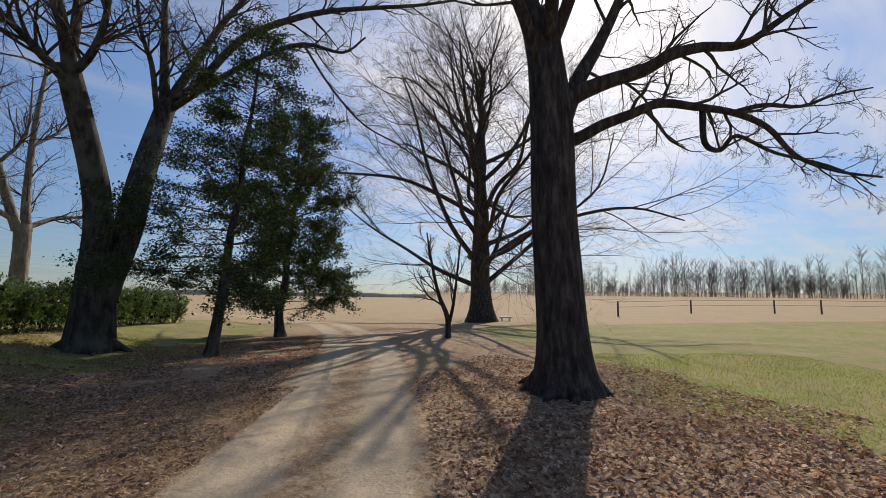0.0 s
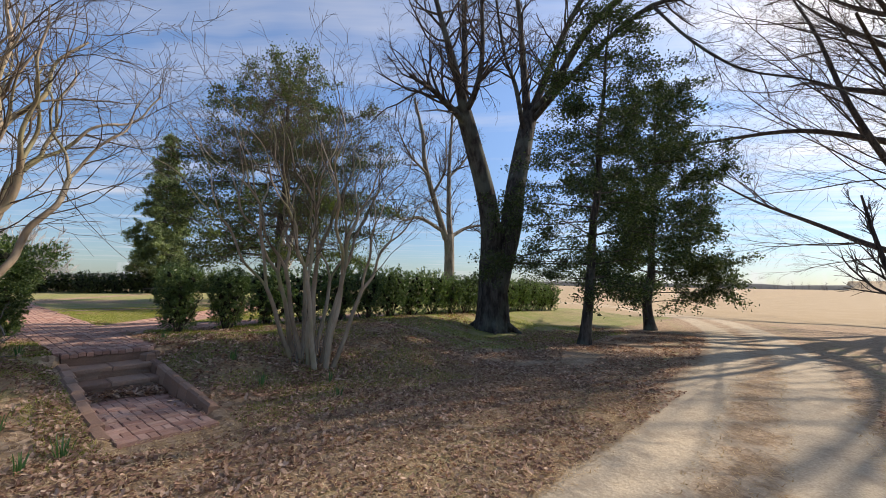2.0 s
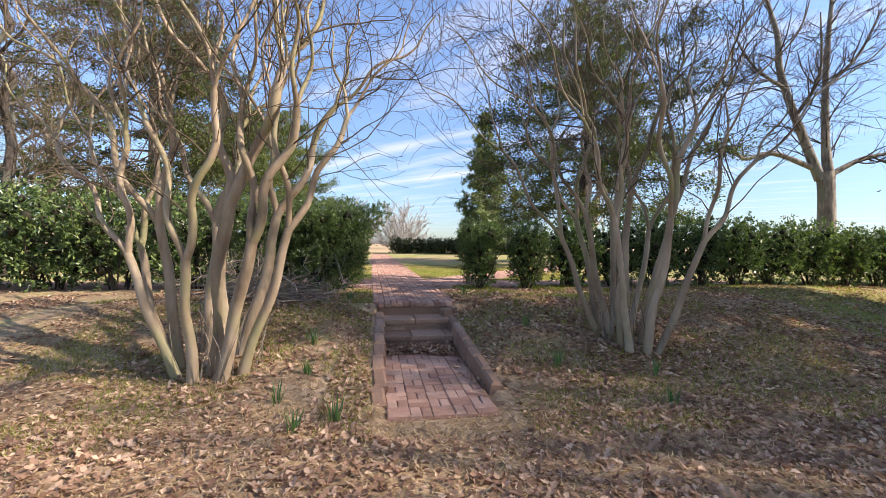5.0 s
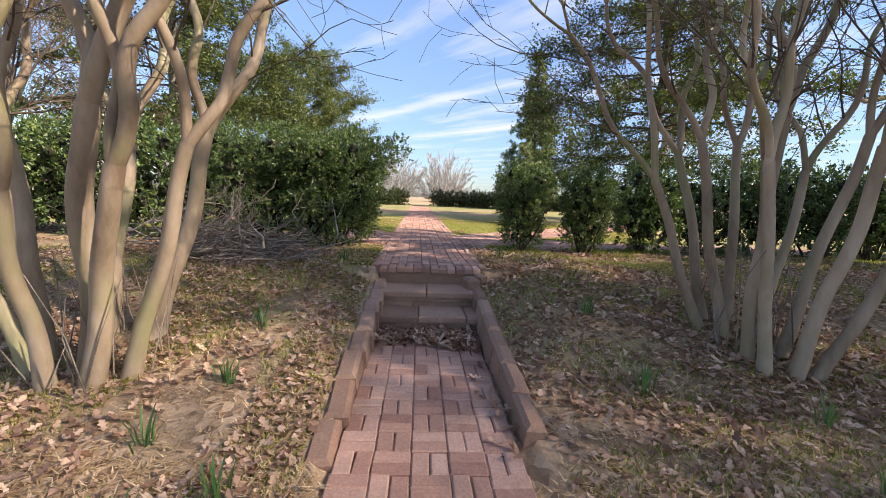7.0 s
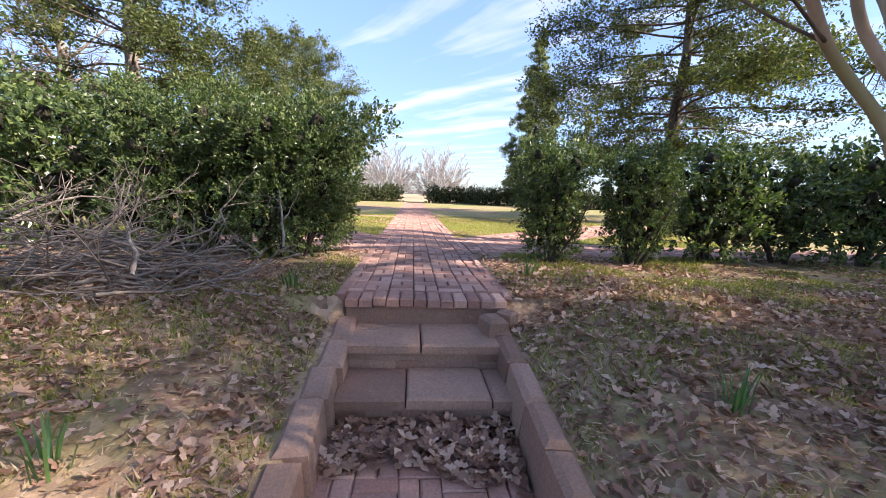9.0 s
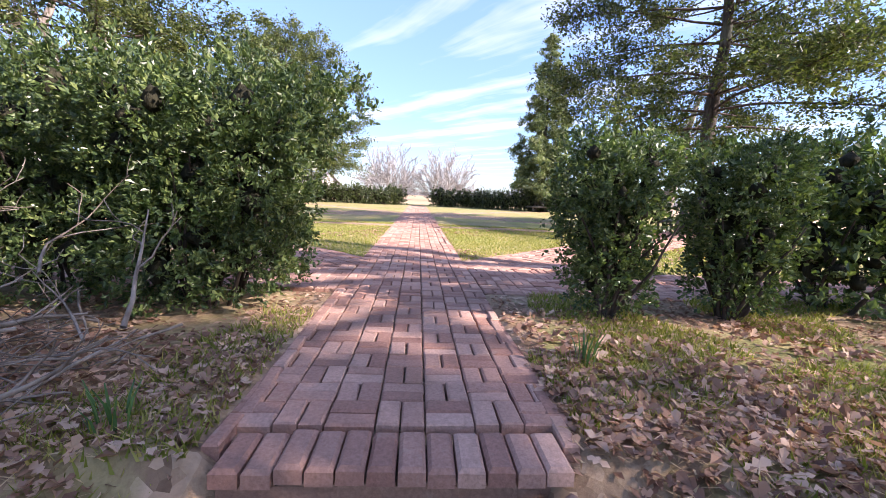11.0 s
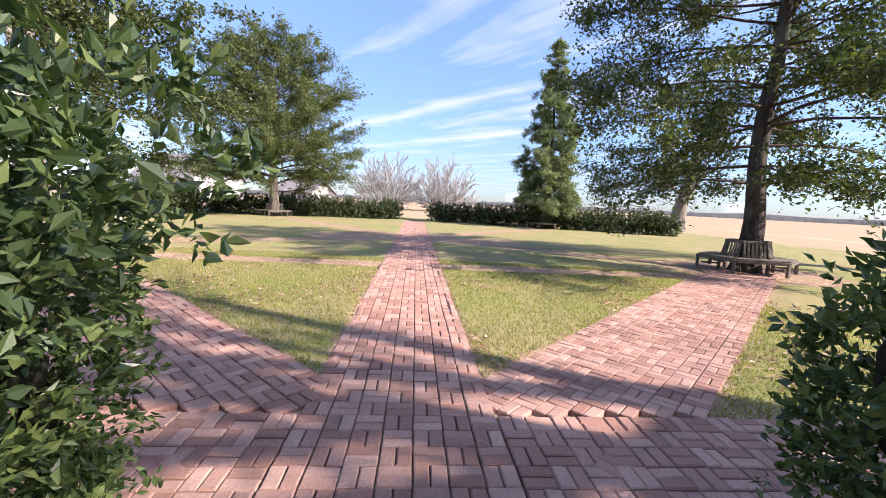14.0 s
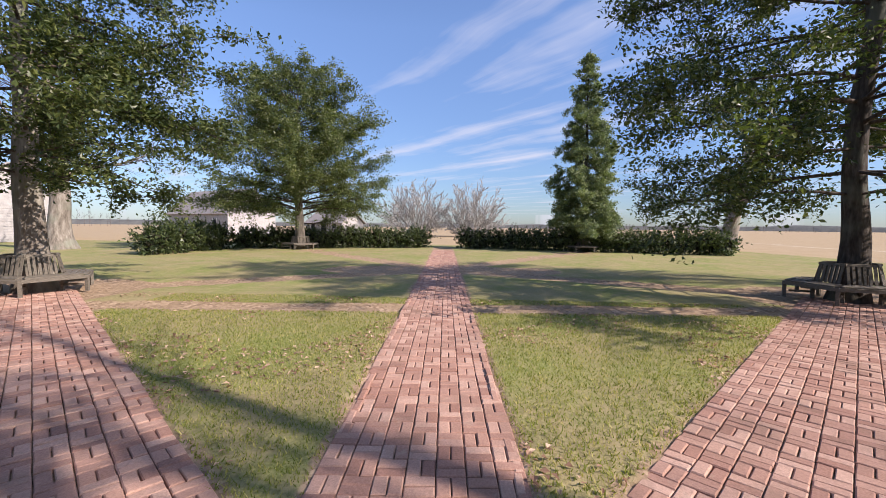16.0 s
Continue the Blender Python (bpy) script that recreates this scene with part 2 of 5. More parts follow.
def ground_mat():
    m, n, l, b = mat("ground", 0.95, 0.1)
    g = n.new("ShaderNodeNewGeometry")
    pos = g.outputs["Position"]
    z = n.new("ShaderNodeAttribute")
    z.attribute_name = "zone"
    sep = n.new("ShaderNodeSeparateColor")
    l.new(z.outputs["Color"], sep.inputs[0])
    f1 = noise_node(n, l, 38, 5, 0.7, vec=pos)
    f2 = noise_node(n, l, 3.1, 5, 0.65, vec=pos)
    f3 = noise_node(n, l, 0.45, 4, 0.6, vec=pos)
    vor = n.new("ShaderNodeTexVoronoi")
    vor.inputs["Scale"].default_value = 17
    l.new(pos, vor.inputs["Vector"])
    vs = n.new("ShaderNodeSeparateColor")
    l.new(vor.outputs["Color"], vs.inputs[0])
    litter = ramp(n, l, vs.outputs[0], [(0.0, (0.15, 0.095, 0.062)), (0.5, (0.34, 0.235, 0.15)), (1.0, (0.54, 0.4, 0.275))])
    soil = ramp(n, l, f1, [(0.3, (0.19, 0.13, 0.082)), (0.7, (0.4, 0.295, 0.18))])
    base = mix(n, l, ramp(n, l, f2, [(0.38, (0.15, 0.15, 0.15)), (0.62, (0.9, 0.9, 0.9))]), soil, litter)
    grass = ramp(n, l, f1, [(0.28, (0.09, 0.12, 0.028)), (0.5, (0.19, 0.225, 0.06)), (0.75, (0.34, 0.33, 0.14))])
    dry = ramp(n, l, f1, [(0.3, (0.2, 0.155, 0.08)), (0.7, (0.4, 0.32, 0.18))])
    grass = mix(n, l, ramp(n, l, f3, [(0.36, (0.1, 0.1, 0.1)), (0.62, (0.75, 0.75, 0.75))]), grass, dry)
    grass = mix(n, l, ramp(n, l, f2, [(0.48, (0, 0, 0)), (0.66, (0.6, 0.6, 0.6))]), grass, (0.36, 0.29, 0.16))
    sand = ramp(n, l, f1, [(0.3, (0.35, 0.28, 0.19)), (0.7, (0.55, 0.455, 0.325))])
    sand = mix(n, l, ramp(n, l, f2, [(0.5, (0, 0, 0)), (0.72, (0.6, 0.6, 0.6))]), sand, (0.26, 0.2, 0.14))
    field = ramp(n, l, f1, [(0.3, (0.29, 0.215, 0.13)), (0.7, (0.46, 0.355, 0.225))])
    field = mix(n, l, ramp(n, l, f3, [(0.4, (0, 0, 0)), (0.7, (0.5, 0.5, 0.5))]), field, (0.3, 0.22, 0.12))

    def edge(v):
        k = calc(n, l, "ADD", v, calc(n, l, "MULTIPLY", calc(n, l, "SUBTRACT", f2, 0.5), 1.3))
        return calc(n, l, "MULTIPLY", calc(n, l, "SUBTRACT", k, 0.38), 4.0, True)

    col = mix(n, l, edge(sep.outputs[1]), base, grass)
    col = mix(n, l, edge(sep.outputs[0]), col, sand)
    col = mix(n, l, edge(sep.outputs[2]), col, field)
    l.new(col, b.inputs["Base Color"])
    hb = calc(n, l, "ADD", f1, calc(n, l, "MULTIPLY", vor.outputs["Distance"], 0.8))
    bump(n, l, b, hb, 0.45, 0.02)
    return m


M_GROUND = ground_mat()


# ---- mesh helpers ----
class Geo:
    def __init__(self):
        self.v, self.f, self.n = [], [], 0

    def add(self, v, f):
        self.v.append(np.asarray(v, float))
        self.f.append(np.asarray(f, int) + self.n)
        self.n += len(v)

    def tube(self, pts, rad, k=6, lump=0.0, cap=False):
        pts, rad = np.asarray(pts, float), np.asarray(rad, float)
        t = np.gradient(pts, axis=0)
        t /= np.linalg.norm(t, axis=1)[:, None] + 1e-9
        ref = np.array((0.31, 0.95, 0.05)) if abs(t[0][1]) < 0.8 else np.array((0.95, 0.1, 0.31))
        a = np.cross(t, ref)
        a /= np.linalg.norm(a, axis=1)[:, None] + 1e-9
        b = np.cross(t, a)
        th = np.linspace(0, 2 * np.pi, k, endpoint=False)
        rr = rad[:, None] * np.ones(k)
        if lump:
            for i in range(len(pts)):
                for j in range(k):
                    q = Vector((math.cos(th[j]) * 1.4, math.sin(th[j]) * 1.4, pts[i][2] * 0.5 + pts[i][0]))
                    rr[i, j] *= 1 + lump * noise.noise(q)
        v = pts[:, None] + rr[..., None] * (np.cos(th)[None, :, None] * a[:, None] + np.sin(th)[None, :, None] * b[:, None])
        n = len(pts)
        i, j = np.meshgrid(np.arange(n - 1), np.arange(k), indexing="ij")
        j2 = (j + 1) % k
        f = np.stack([i * k + j, i * k + j2, (i + 1) * k + j2, (i + 1) * k + j], -1).reshape(-1, 4)
        self.add(v.reshape(-1, 3), f)
        if cap:
            self.add(v[-1], [[0, q, q + 1, q + 1] for q in range(1, k - 1)])

    def tubes(self, pts, rad, k):
        """Many tubes at once: pts (N, n, 3), rad (N, n)."""
        if not len(pts):
            return
        t = np.gradient(pts, axis=1)
        a = np.cross(t, np.array((0.31, 0.93, 0.17)))
        a /= np.linalg.norm(a, axis=2)[..., None] + 1e-9
        b = np.cross(t, a)
        b /= np.linalg.norm(b, axis=2)[..., None] + 1e-9
        th = np.linspace(0, 2 * np.pi, k, endpoint=False)
        v = pts[:, :, None] + rad[:, :, None, None] * (np.cos(th)[:, None] * a[:, :, None] + np.sin(th)[:, None] * b[:, :, None])
        N, n = pts.shape[:2]
        q, i, j = np.meshgrid(np.arange(N) * n * k, np.arange(n - 1) * k, np.arange(k), indexing="ij")
        j2 = (j + 1) % k
        self.add(v.reshape(-1, 3), np.stack([q + i + j, q + i + j2, q + i + k + j2, q + i + k + j], -1).reshape(-1, 4))

    def box(self, m, sx, sy, sz, bev=0.0):
        """A block of that size, its base centre at m, the top edges eased by bev."""
        x, y, b = sx / 2, sy / 2, bev
        v = [(-x, -y, 0), (x, -y, 0), (x, y, 0), (-x, y, 0)]
        if b:
            v += [(-x, -y, sz - b), (x, -y, sz - b), (x, y, sz - b), (-x, y, sz - b)]
            x, y = x - b, y - b
        v += [(-x, -y, sz), (x, -y, sz), (x, y, sz), (-x, y, sz)]
        f = [(3, 2, 1, 0)]
        for r in range(0, len(v) - 4, 4):
            f += [(r + i, r + (i + 1) % 4, r + 4 + (i + 1) % 4, r + 4 + i) for i in range(4)]
        q = len(v) - 4
        f.append((q, q + 1, q + 2, q + 3))
        self.add([m @ Vector(p) for p in v], f)

    def mesh(self, name, material, smooth=True):
        me = bpy.data.meshes.new(name)
        if self.n:
            v, f = np.concatenate(self.v), np.concatenate(self.f)
            tri = f[:, 2] == f[:, 3]
            q, t3 = f[~tri], f[tri][:, :3]
            loops = np.concatenate([q.ravel(), t3.ravel()])
            tot = np.concatenate([np.full(len(q), 4), np.full(len(t3), 3)])
            me.vertices.add(len(v))
            me.vertices.foreach_set("co", v.ravel())
            me.loops.add(len(loops))
            me.loops.foreach_set("vertex_index", loops)
            me.polygons.add(len(tot))
            me.polygons.foreach_set("loop_start", np.concatenate([[0], np.cumsum(tot)[:-1]]))
            me.polygons.foreach_set("loop_total", tot)
            me.polygons.foreach_set("use_smooth", np.full(len(tot), smooth))
            me.update(calc_edges=True)
            me.validate()
        me.materials.append(material)
        return me


def part(name, geo, material, parent, label="", smooth=True):
    ob = new(name, geo if isinstance(geo, bpy.types.Mesh) else geo.mesh(name, material, smooth))
    ob.parent = parent
    return tagged(ob, label)


def thing(name, label, category, m=None, group="", kind=""):
    ob = new(name)
    ob.matrix_world = m or Matrix()
    return tagged(ob, label, category, group, kind)


def leaf_blades(geo, c, d, size, rng, slim=0.5, flat=0.0, single=False):
    """Leaves at the places c, pointing along d: folded in two, or a single blade far off."""
    n = len(c)
    s = np.cross(d, rng.normal(size=(n, 3)) * (1 - flat) + np.array((0, 0, flat * 1.5)))
    s /= np.linalg.norm(s, axis=1)[:, None] + 1e-9
    nn = np.cross(s, d)
    L = (size * rng.uniform(0.65, 1.35, n))[:, None]
    slim = slim * rng.uniform(0.65, 1.35, (n, 1))
    if single:
        v = np.stack([c - d * L * 0.5 - s * L * slim * 0.5, c - d * L * 0.3 + s * L * slim * 0.6, c + d * L * 0.6], 1)
        geo.add(v.reshape(-1, 3), np.arange(n)[:, None] * 3 + np.array((0, 1, 2, 2)))
        return
    fold = 0.14 + rng.normal(0, 0.12, (n, 1)) * flat
    v = np.stack([c - d * L * 0.5, c + s * L * slim * 0.5 + nn * L * fold, c + d * L * 0.5, c - s * L * slim * 0.5 + nn * L * fold], 1)
    i = np.arange(n)[:, None] * 4
    f = np.concatenate([i + np.array((0, 1, 2, 2)), i + np.array((0, 2, 3, 3))], 1).reshape(-1, 4)
    geo.add(v.reshape(-1, 3), f)


def leaves(geo, c, size, rng, up=0.35, slim=0.5, flat=0.0, droop=0.0, single=False):
    """Leaves that point all ways at the places c."""
    d = rng.normal(size=(len(c), 3))
    d[:, 2] = d[:, 2] * (1 - flat) + up - droop
    d /= np.linalg.norm(d, axis=1)[:, None]
    leaf_blades(geo, c, d, size, rng, slim, flat, single)


def spline(pts, per=4):
    p = np.asarray(pts, float)
    p = np.concatenate([[2 * p[0] - p[1]], p, [2 * p[-1] - p[-2]]])
    out = []
    for i in range(1, len(p) - 2):
        for t in np.arange(per) / per:
            a, b, c, d = p[i - 1], p[i], p[i + 1], p[i + 2]
            out.append(0.5 * (2 * b + (c - a) * t + (2 * a - 5 * b + 4 * c - d) * t * t + (3 * b - a - 3 * c + d) * t ** 3))
    out.append(p[-2])
    return np.array(out)


def unit(v):
    return v / (np.linalg.norm(v) + 1e-9)


def rows_unit(v):
    return v / (np.linalg.norm(v, axis=-1)[..., None] + 1e-9)


def grow(geo, p, d, L, r, sp, rng):
    """Branches that wander, taper and split, level by level, all of a level at once."""
    p, d, L, r = np.asarray(p, float), rows_unit(np.asarray(d, float)), np.asarray(L, float), np.asarray(r, float)
    for lvl, n in enumerate(sp["segs"]):
        N = len(p)
        pts, dd = [p], d
        for _ in range(n):
            dd = rows_unit(dd + rng.normal(size=(N, 3)) * sp["wob"] + np.array((0, 0, sp["trop"][lvl])))
            pts.append(pts[-1] + dd * (L / n)[:, None])
        pts = np.stack(pts, 1)
        end = np.maximum(r * 0.3, sp["tip"])
        rad = r[:, None] + (end - r)[:, None] * np.linspace(0, 1, n + 1)
        geo.tubes(pts, rad, (6, 4, 3, 3)[lvl])
        if lvl + 1 >= len(sp["segs"]):
            return
        k = sp["kids"][lvl]
        t = np.minimum(sp["from"] + (1 - sp["from"]) * (np.arange(k) + rng.uniform(0.1, 1, (N, k))) / k, 0.999)
        i = (t * n).astype(int)
        q = np.arange(N)[:, None]
        a, b = pts[q, i], pts[q, i + 1]
        pp = a + (b - a) * (t * n - i)[..., None]
        base = rows_unit(b - a)
        ax = rows_unit(np.cross(base, rng.normal(size=(N, k, 3))))
        ang = np.radians(rng.uniform(*sp["ang"], (N, k)))[..., None]
        cd = base * np.cos(ang) + ax * np.sin(ang)
        cr = np.maximum(sp["tip"], np.minimum((r[:, None] + (end - r)[:, None] * t) * 0.72, r[:, None] * sp["thin"]))
        cL = L[:, None] * sp["ratio"] * rng.uniform(0.65, 1.25, (N, k)) * (1.15 - 0.5 * t)
        p, d, L, r = pp.reshape(-1, 3), cd.reshape(-1, 3), cL.ravel(), cr.ravel()


def sprout(geo, p, d, L, r, lvl, sp, rng):
    grow(geo, [p], [d], [L], [r], sp, rng)


def limb(tree, pts, r0, r1, material, sp=None, rng=None, twigs=None, count=0, first=0.25, length=2.0, name="limb", k=9, lump=0.0, spread=1.0):
    """A guided limb as a part, with side branches grown into twigs."""
    p = spline(pts)
    rad = np.linspace(r0, r1, len(p))
    g = Geo()
    g.tube(p, rad, k, lump)
    part(name, g, material, tree)
    if count:
        t = first + (1 - first) * (np.arange(count) + rng.uniform(0, 1, count)) / count
        i = np.minimum((t * (len(p) - 1)).astype(int), len(p) - 2)
        base = rows_unit(p[i + 1] - p[i])
        ax = rows_unit(np.cross(base, rng.normal(size=(count, 3))))
        ang = np.radians(rng.uniform(*sp["ang"], count))[:, None]
        rr = np.maximum(sp["tip"], np.where(rad[i] < 0.1, rad[i] * 0.5, np.minimum(rad[i] * 0.4, 0.042)))
        grow(twigs, p[i], base * np.cos(ang) + ax * np.sin(ang) * spread, length * rng.uniform(0.6, 1.3, count) * (1.2 - 0.5 * t), rr, sp, rng)
    return p


# ---- the plan ----
LOW, HIGH = -0.42, 0.12
ANG = math.atan(0.058)
DX, DY = -math.cos(ANG), -math.sin(ANG)


def P(u, v, z=HIGH):
    """A place u metres along the garden walk from the top step's edge and v metres to its right."""
    return Vector((-9.6 + u * DX + v * DY, 2.03 + u * DY - v * DX, z))


def PM(u, v, z, turn=0.0, tilt=0.0):
    """The pose there, its x along the walk."""
    return Matrix.Translation(P(u, v, z)) @ pose(0, 0, 0, 0, tilt, 180 + math.degrees(ANG) + turn)


def sm(a, b, x):
    t = np.clip((x - a) / (b - a), 0, 1)
    return t * t * (3 - 2 * t)


def seg_dist(x, y, a, b):
    ax, ay, bx, by = a[0], a[1], b[0], b[1]
    t = np.clip(((x - ax) * (bx - ax) + (y - ay) * (by - ay)) / ((bx - ax) ** 2 + (by - ay) ** 2), 0, 1)
    return np.hypot(x - ax - t * (bx - ax), y - ay - t * (by - ay))


TREE_R, TREE_L = P(12.9, 9.9), P(12.9, -9.95)
SPRUCE, TREE_FL = P(33.3, 10.2), P(33.0, -10.3)
J2 = P(19.0, 0)
# brick walks: start, end, half width
WALKS = [(P(0.0, 0), P(36, 0), 0.68), (P(3.6, 0.75), TREE_R, 0.78), (P(3.6, -0.75), TREE_L, 0.78),
         (P(3.35, -9), P(3.35, 9), 0.68), (P(11.3, -8), P(11.3, 8), 0.4), (TREE_R, J2, 0.5), (TREE_L, J2, 0.5),
         (J2, SPRUCE, 0.5), (J2, TREE_FL, 0.5), (P(19, -3.2), P(19, 3.2), 1.3)]


def walk_mask(x, y, grow=0.0):
    best = np.full(np.shape(x), -9.0)
    for a, b, w in WALKS:
        best = np.maximum(best, w + grow - seg_dist(x, y, a, b))
    for c, r in ((TREE_R, 2.3), (TREE_L, 2.3)):
        best = np.maximum(best, r + grow - np.hypot(x - c[0], y - c[1]))
    return best


def lower_walk(x, y):
    u = (x + 9.6) * DX + (y - 2.03) * DY
    v = -((y - 2.03) * DX - (x + 9.6) * DY)
    return u, v


def height(x, y):
    x, y = np.asarray(x, float), np.asarray(y, float)
    x0 = -6.2 - 3.7 * sm(7, 14, y)
    up = sm(0, 1, (x0 - x) / 3.3)
    high = HIGH - 0.3 * sm(12, 26, y) * sm(-30, -14, x)
    z = LOW + (high - LOW) * up
    z = z + np.maximum(0, x * 0.55 + y * 0.83 - 22) * 0.018 * sm(2, 28, x)
    z = z + 0.035 * np.sin(x * 0.9 + y * 0.4) * np.sin(y * 0.8 - x * 0.3) * sm(0.2, 1.5, -walk_mask(x, y))
    u, v = lower_walk(x, y)
    curb_top = -0.03 - 0.375 * np.clip((0.2 - u) / 3.2, 0, 1) + 0.32 * np.maximum(0, np.abs(v + 0.05) - 0.7) + 9 * sm(0.0, 0.3, u) + 9 * sm(-3.3, -4.2, u)
    z = np.minimum(z, curb_top)
    dig = sm(0.6, 0.53, np.abs(v + 0.05)) * sm(-4.0, -3.5, u) * sm(0.25, -0.1, u)
    z = z * (1 - dig) + (LOW - 0.05) * dig
    on = sm(-0.06, 0.05, walk_mask(x, y)) * (1 - dig) * sm(-0.05, 0.1, u)
    return z - 0.045 * on


def hz(x, y):
    return float(height(x, y))


TRACK = spline([(-1.2, -30, 0), (-1.3, -6, 0), (-1.4, 2, 0), (-1.48, 6, 0), (-1.75, 9, 0), (-2.2, 13.8, 0), (-3.3, 19, 0), (-5.6, 25.6, 0), (-8.6, 29.5, 0), (-16, 33, 0), (-34, 36, 0), (-70, 38, 0)], 6)[:, :2]


def track_dist(x, y):
    d = np.full(np.shape(x), 99.0)
    for a, b in zip(TRACK[:-1], TRACK[1:]):
        d = np.minimum(d, seg_dist(x, y, a, b))
    return d


# ---- ground: one sheet to the horizon ----
def ticks(lo, hi, step, far):
    a = [lo]
    s = step
    while a[-1] > -far:
        s *= 1.25
        a.append(a[-1] - s)
    b = [hi]
    s = step
    while b[-1] < far:
        s *= 1.25
        b.append(b[-1] + s)
    return np.concatenate([a[::-1], np.arange(lo + step, hi, step), b])


gx = np.unique(np.round(np.concatenate([ticks(-32, 12, 0.25, 3500), np.arange(-10.5, -6, 0.07)]), 3))
gy = np.unique(np.round(np.concatenate([ticks(-14, 34, 0.25, 3500), np.arange(0.9, 3.4, 0.07)]), 3))
X, Y = np.meshgrid(gx, gy, indexing="ij")
Z = height(X, Y)
nx, ny = X.shape
i, j = np.meshgrid(np.arange(nx - 1), np.arange(ny - 1), indexing="ij")
g = Geo()
g.add(np.stack([X, Y, Z], -1).reshape(-1, 3), np.stack([i * ny + j, (i + 1) * ny + j, (i + 1) * ny + j + 1, i * ny + j + 1], -1).reshape(-1, 4))
ground = tagged(new("ground", g.mesh("ground", M_GROUND)), "lawn, leaf litter and dry field around a dirt drive", "ground", kind="structure")
zone = np.zeros((nx, ny, 4))
td = track_dist(X, Y)
nz = np.array([noise.noise(Vector((a * 0.35, b * 0.35, 3))) for a, b in zip(X.ravel(), Y.ravel())]).reshape(nx, ny)
ruts = 0.34 + 0.7 * np.exp(-((td - 0.75) / 0.4) ** 2)
zone[..., 0] = np.clip(sm(1.55, 1.05, td) * ruts, 0, 1)
garden = sm(-13.2, -14.5, X) * sm(24, 20, Y)
lawn_r = sm(3.8, 5.2, X + nz * 1.6 + 0.12 * (Y - 8)) * sm(-4, 0, Y + 3)
strip = sm(-9.8, -10.8, X) * sm(-11.7, -10.9, X) * sm(2.6, 3.0, Y) * (0.75 + nz * 0.6)
verge = np.exp(-((td - 2.0) / 0.7) ** 2) * 0.42 + np.exp(-(td / 0.35) ** 2) * 0.3
bank = sm(-7, -9, X) * sm(8, 12, Y) * 0.5 + 0.42 * sm(-5.8, -8, X)
zone[..., 1] = np.clip(np.maximum.reduce([garden * 0.95, lawn_r, strip, verge, bank, 0.3 * sm(20, 30, Y)]) - 1.3 * sm(-0.22, 0.1, walk_mask(X, Y)) - zone[..., 0], 0, 1)
far = np.hypot(X - 4, Y - 6)
fld = np.maximum.reduce([sm(42, 50, X * 0.55 + Y * 0.83 - 4 + 0 * X) * sm(-14, 10, X), sm(28, 33, Y + nz * 3) * sm(16, -2, X), sm(-50, -54, X), sm(26, 30, Y - 0.1 * X), sm(90, 110, far), sm(-40, -46, Y)])
zone[..., 2] = np.clip(fld, 0, 1) * (1 - zone[..., 0])
zone[..., 3] = 1
att = ground.data.color_attributes.new("zone", "FLOAT_COLOR", "POINT")
att.data.foreach_set("color", zone.reshape(-1))


# ---- brick walks ----
BL, BW, BH = 0.194, 0.0945, 0.06
PITCH, PITCHV = 0.2, 0.204
brick_meshes = []
rb = random.Random(5)
for q in range(6):
    g = Geo()
    g.box(Matrix(), BL + rb.uniform(-0.005, 0.003), BW + rb.uniform(-0.004, 0.002), BH, 0.006 + 0.004 * rb.random())
    brick_meshes.append(g.mesh("brick", M_BRICK, False))
brick_src = [np.array([v.co for v in m.vertices]) for m in brick_meshes]
brick_faces = np.array([list(p.vertices) for p in brick_meshes[0].polygons])


def lay(cells, walk_thing, near, zf, rr, fill=1.0):
    """Lay basket-weave blocks: cells are (place, heading, parity); the near ones as single parts."""
    rest = Geo()
    for (x, y), head, par in cells:
        for s in (-1, 1):
            a = head + (0 if par else math.pi / 2)
            off = (0.102 if par else 0.1) / 2 * s
            px, py = x - math.sin(a) * off, y + math.cos(a) * off
            m = Matrix.Translation((px, py, zf(px, py) - BH + rr.uniform(-0.005, 0.005))) @ Euler((rr.gauss(0, 0.012), rr.gauss(0, 0.012), a + rr.gauss(0, 0.014))).to_matrix().to_4x4()
            if not par:
                m = m @ Matrix.Diagonal((1.02, 1.02, 1, 1))
            m = m @ Matrix.Diagonal((fill, fill * 1.02 if fill > 1 else 1, 1, 1))
            k = rr.randrange(6)
            if near(px, py):
                ob = new("brick", brick_meshes[k])
                ob.parent = walk_thing
                ob.matrix_basis = m
            else:
                mm = np.array(m)
                rest.add(brick_src[k] @ mm[:3, :3].T + mm[:3, 3], brick_faces)
    if rest.n:
        tagged(part("brick_field", rest, M_BRICK, walk_thing, smooth=False), kind="stuff")


def band(a, b, half, taken, skip):
    """Cells of a straight walk from a to b."""
    a, b = Vector(a[:2]), Vector(b[:2])
    d = (b - a).normalized()
    nrm = Vector((-d.y, d.x))
    head = math.atan2(d.y, d.x)
    rows, cols = int((b - a).length / PITCH), max(1, round(2 * half / PITCHV - 0.1))
    out = []
    for r in range(rows):
        for c in range(cols):
            q = a + d * (r + 0.5) * PITCH + nrm * (c - (cols - 1) / 2) * PITCHV
            if skip(q.x, q.y) or any((q - o).length < PITCH * 0.58 for o in taken.get((int(q.x), int(q.y)), ())):
                continue
            out.append(((q.x, q.y), head, (r + c) % 2))
    for c in out:
        q = Vector(c[0])
        for ix in (-1, 0, 1):
            for iy in (-1, 0, 1):
                taken.setdefault((int(q.x) + ix, int(q.y) + iy), []).append(q)
    return out


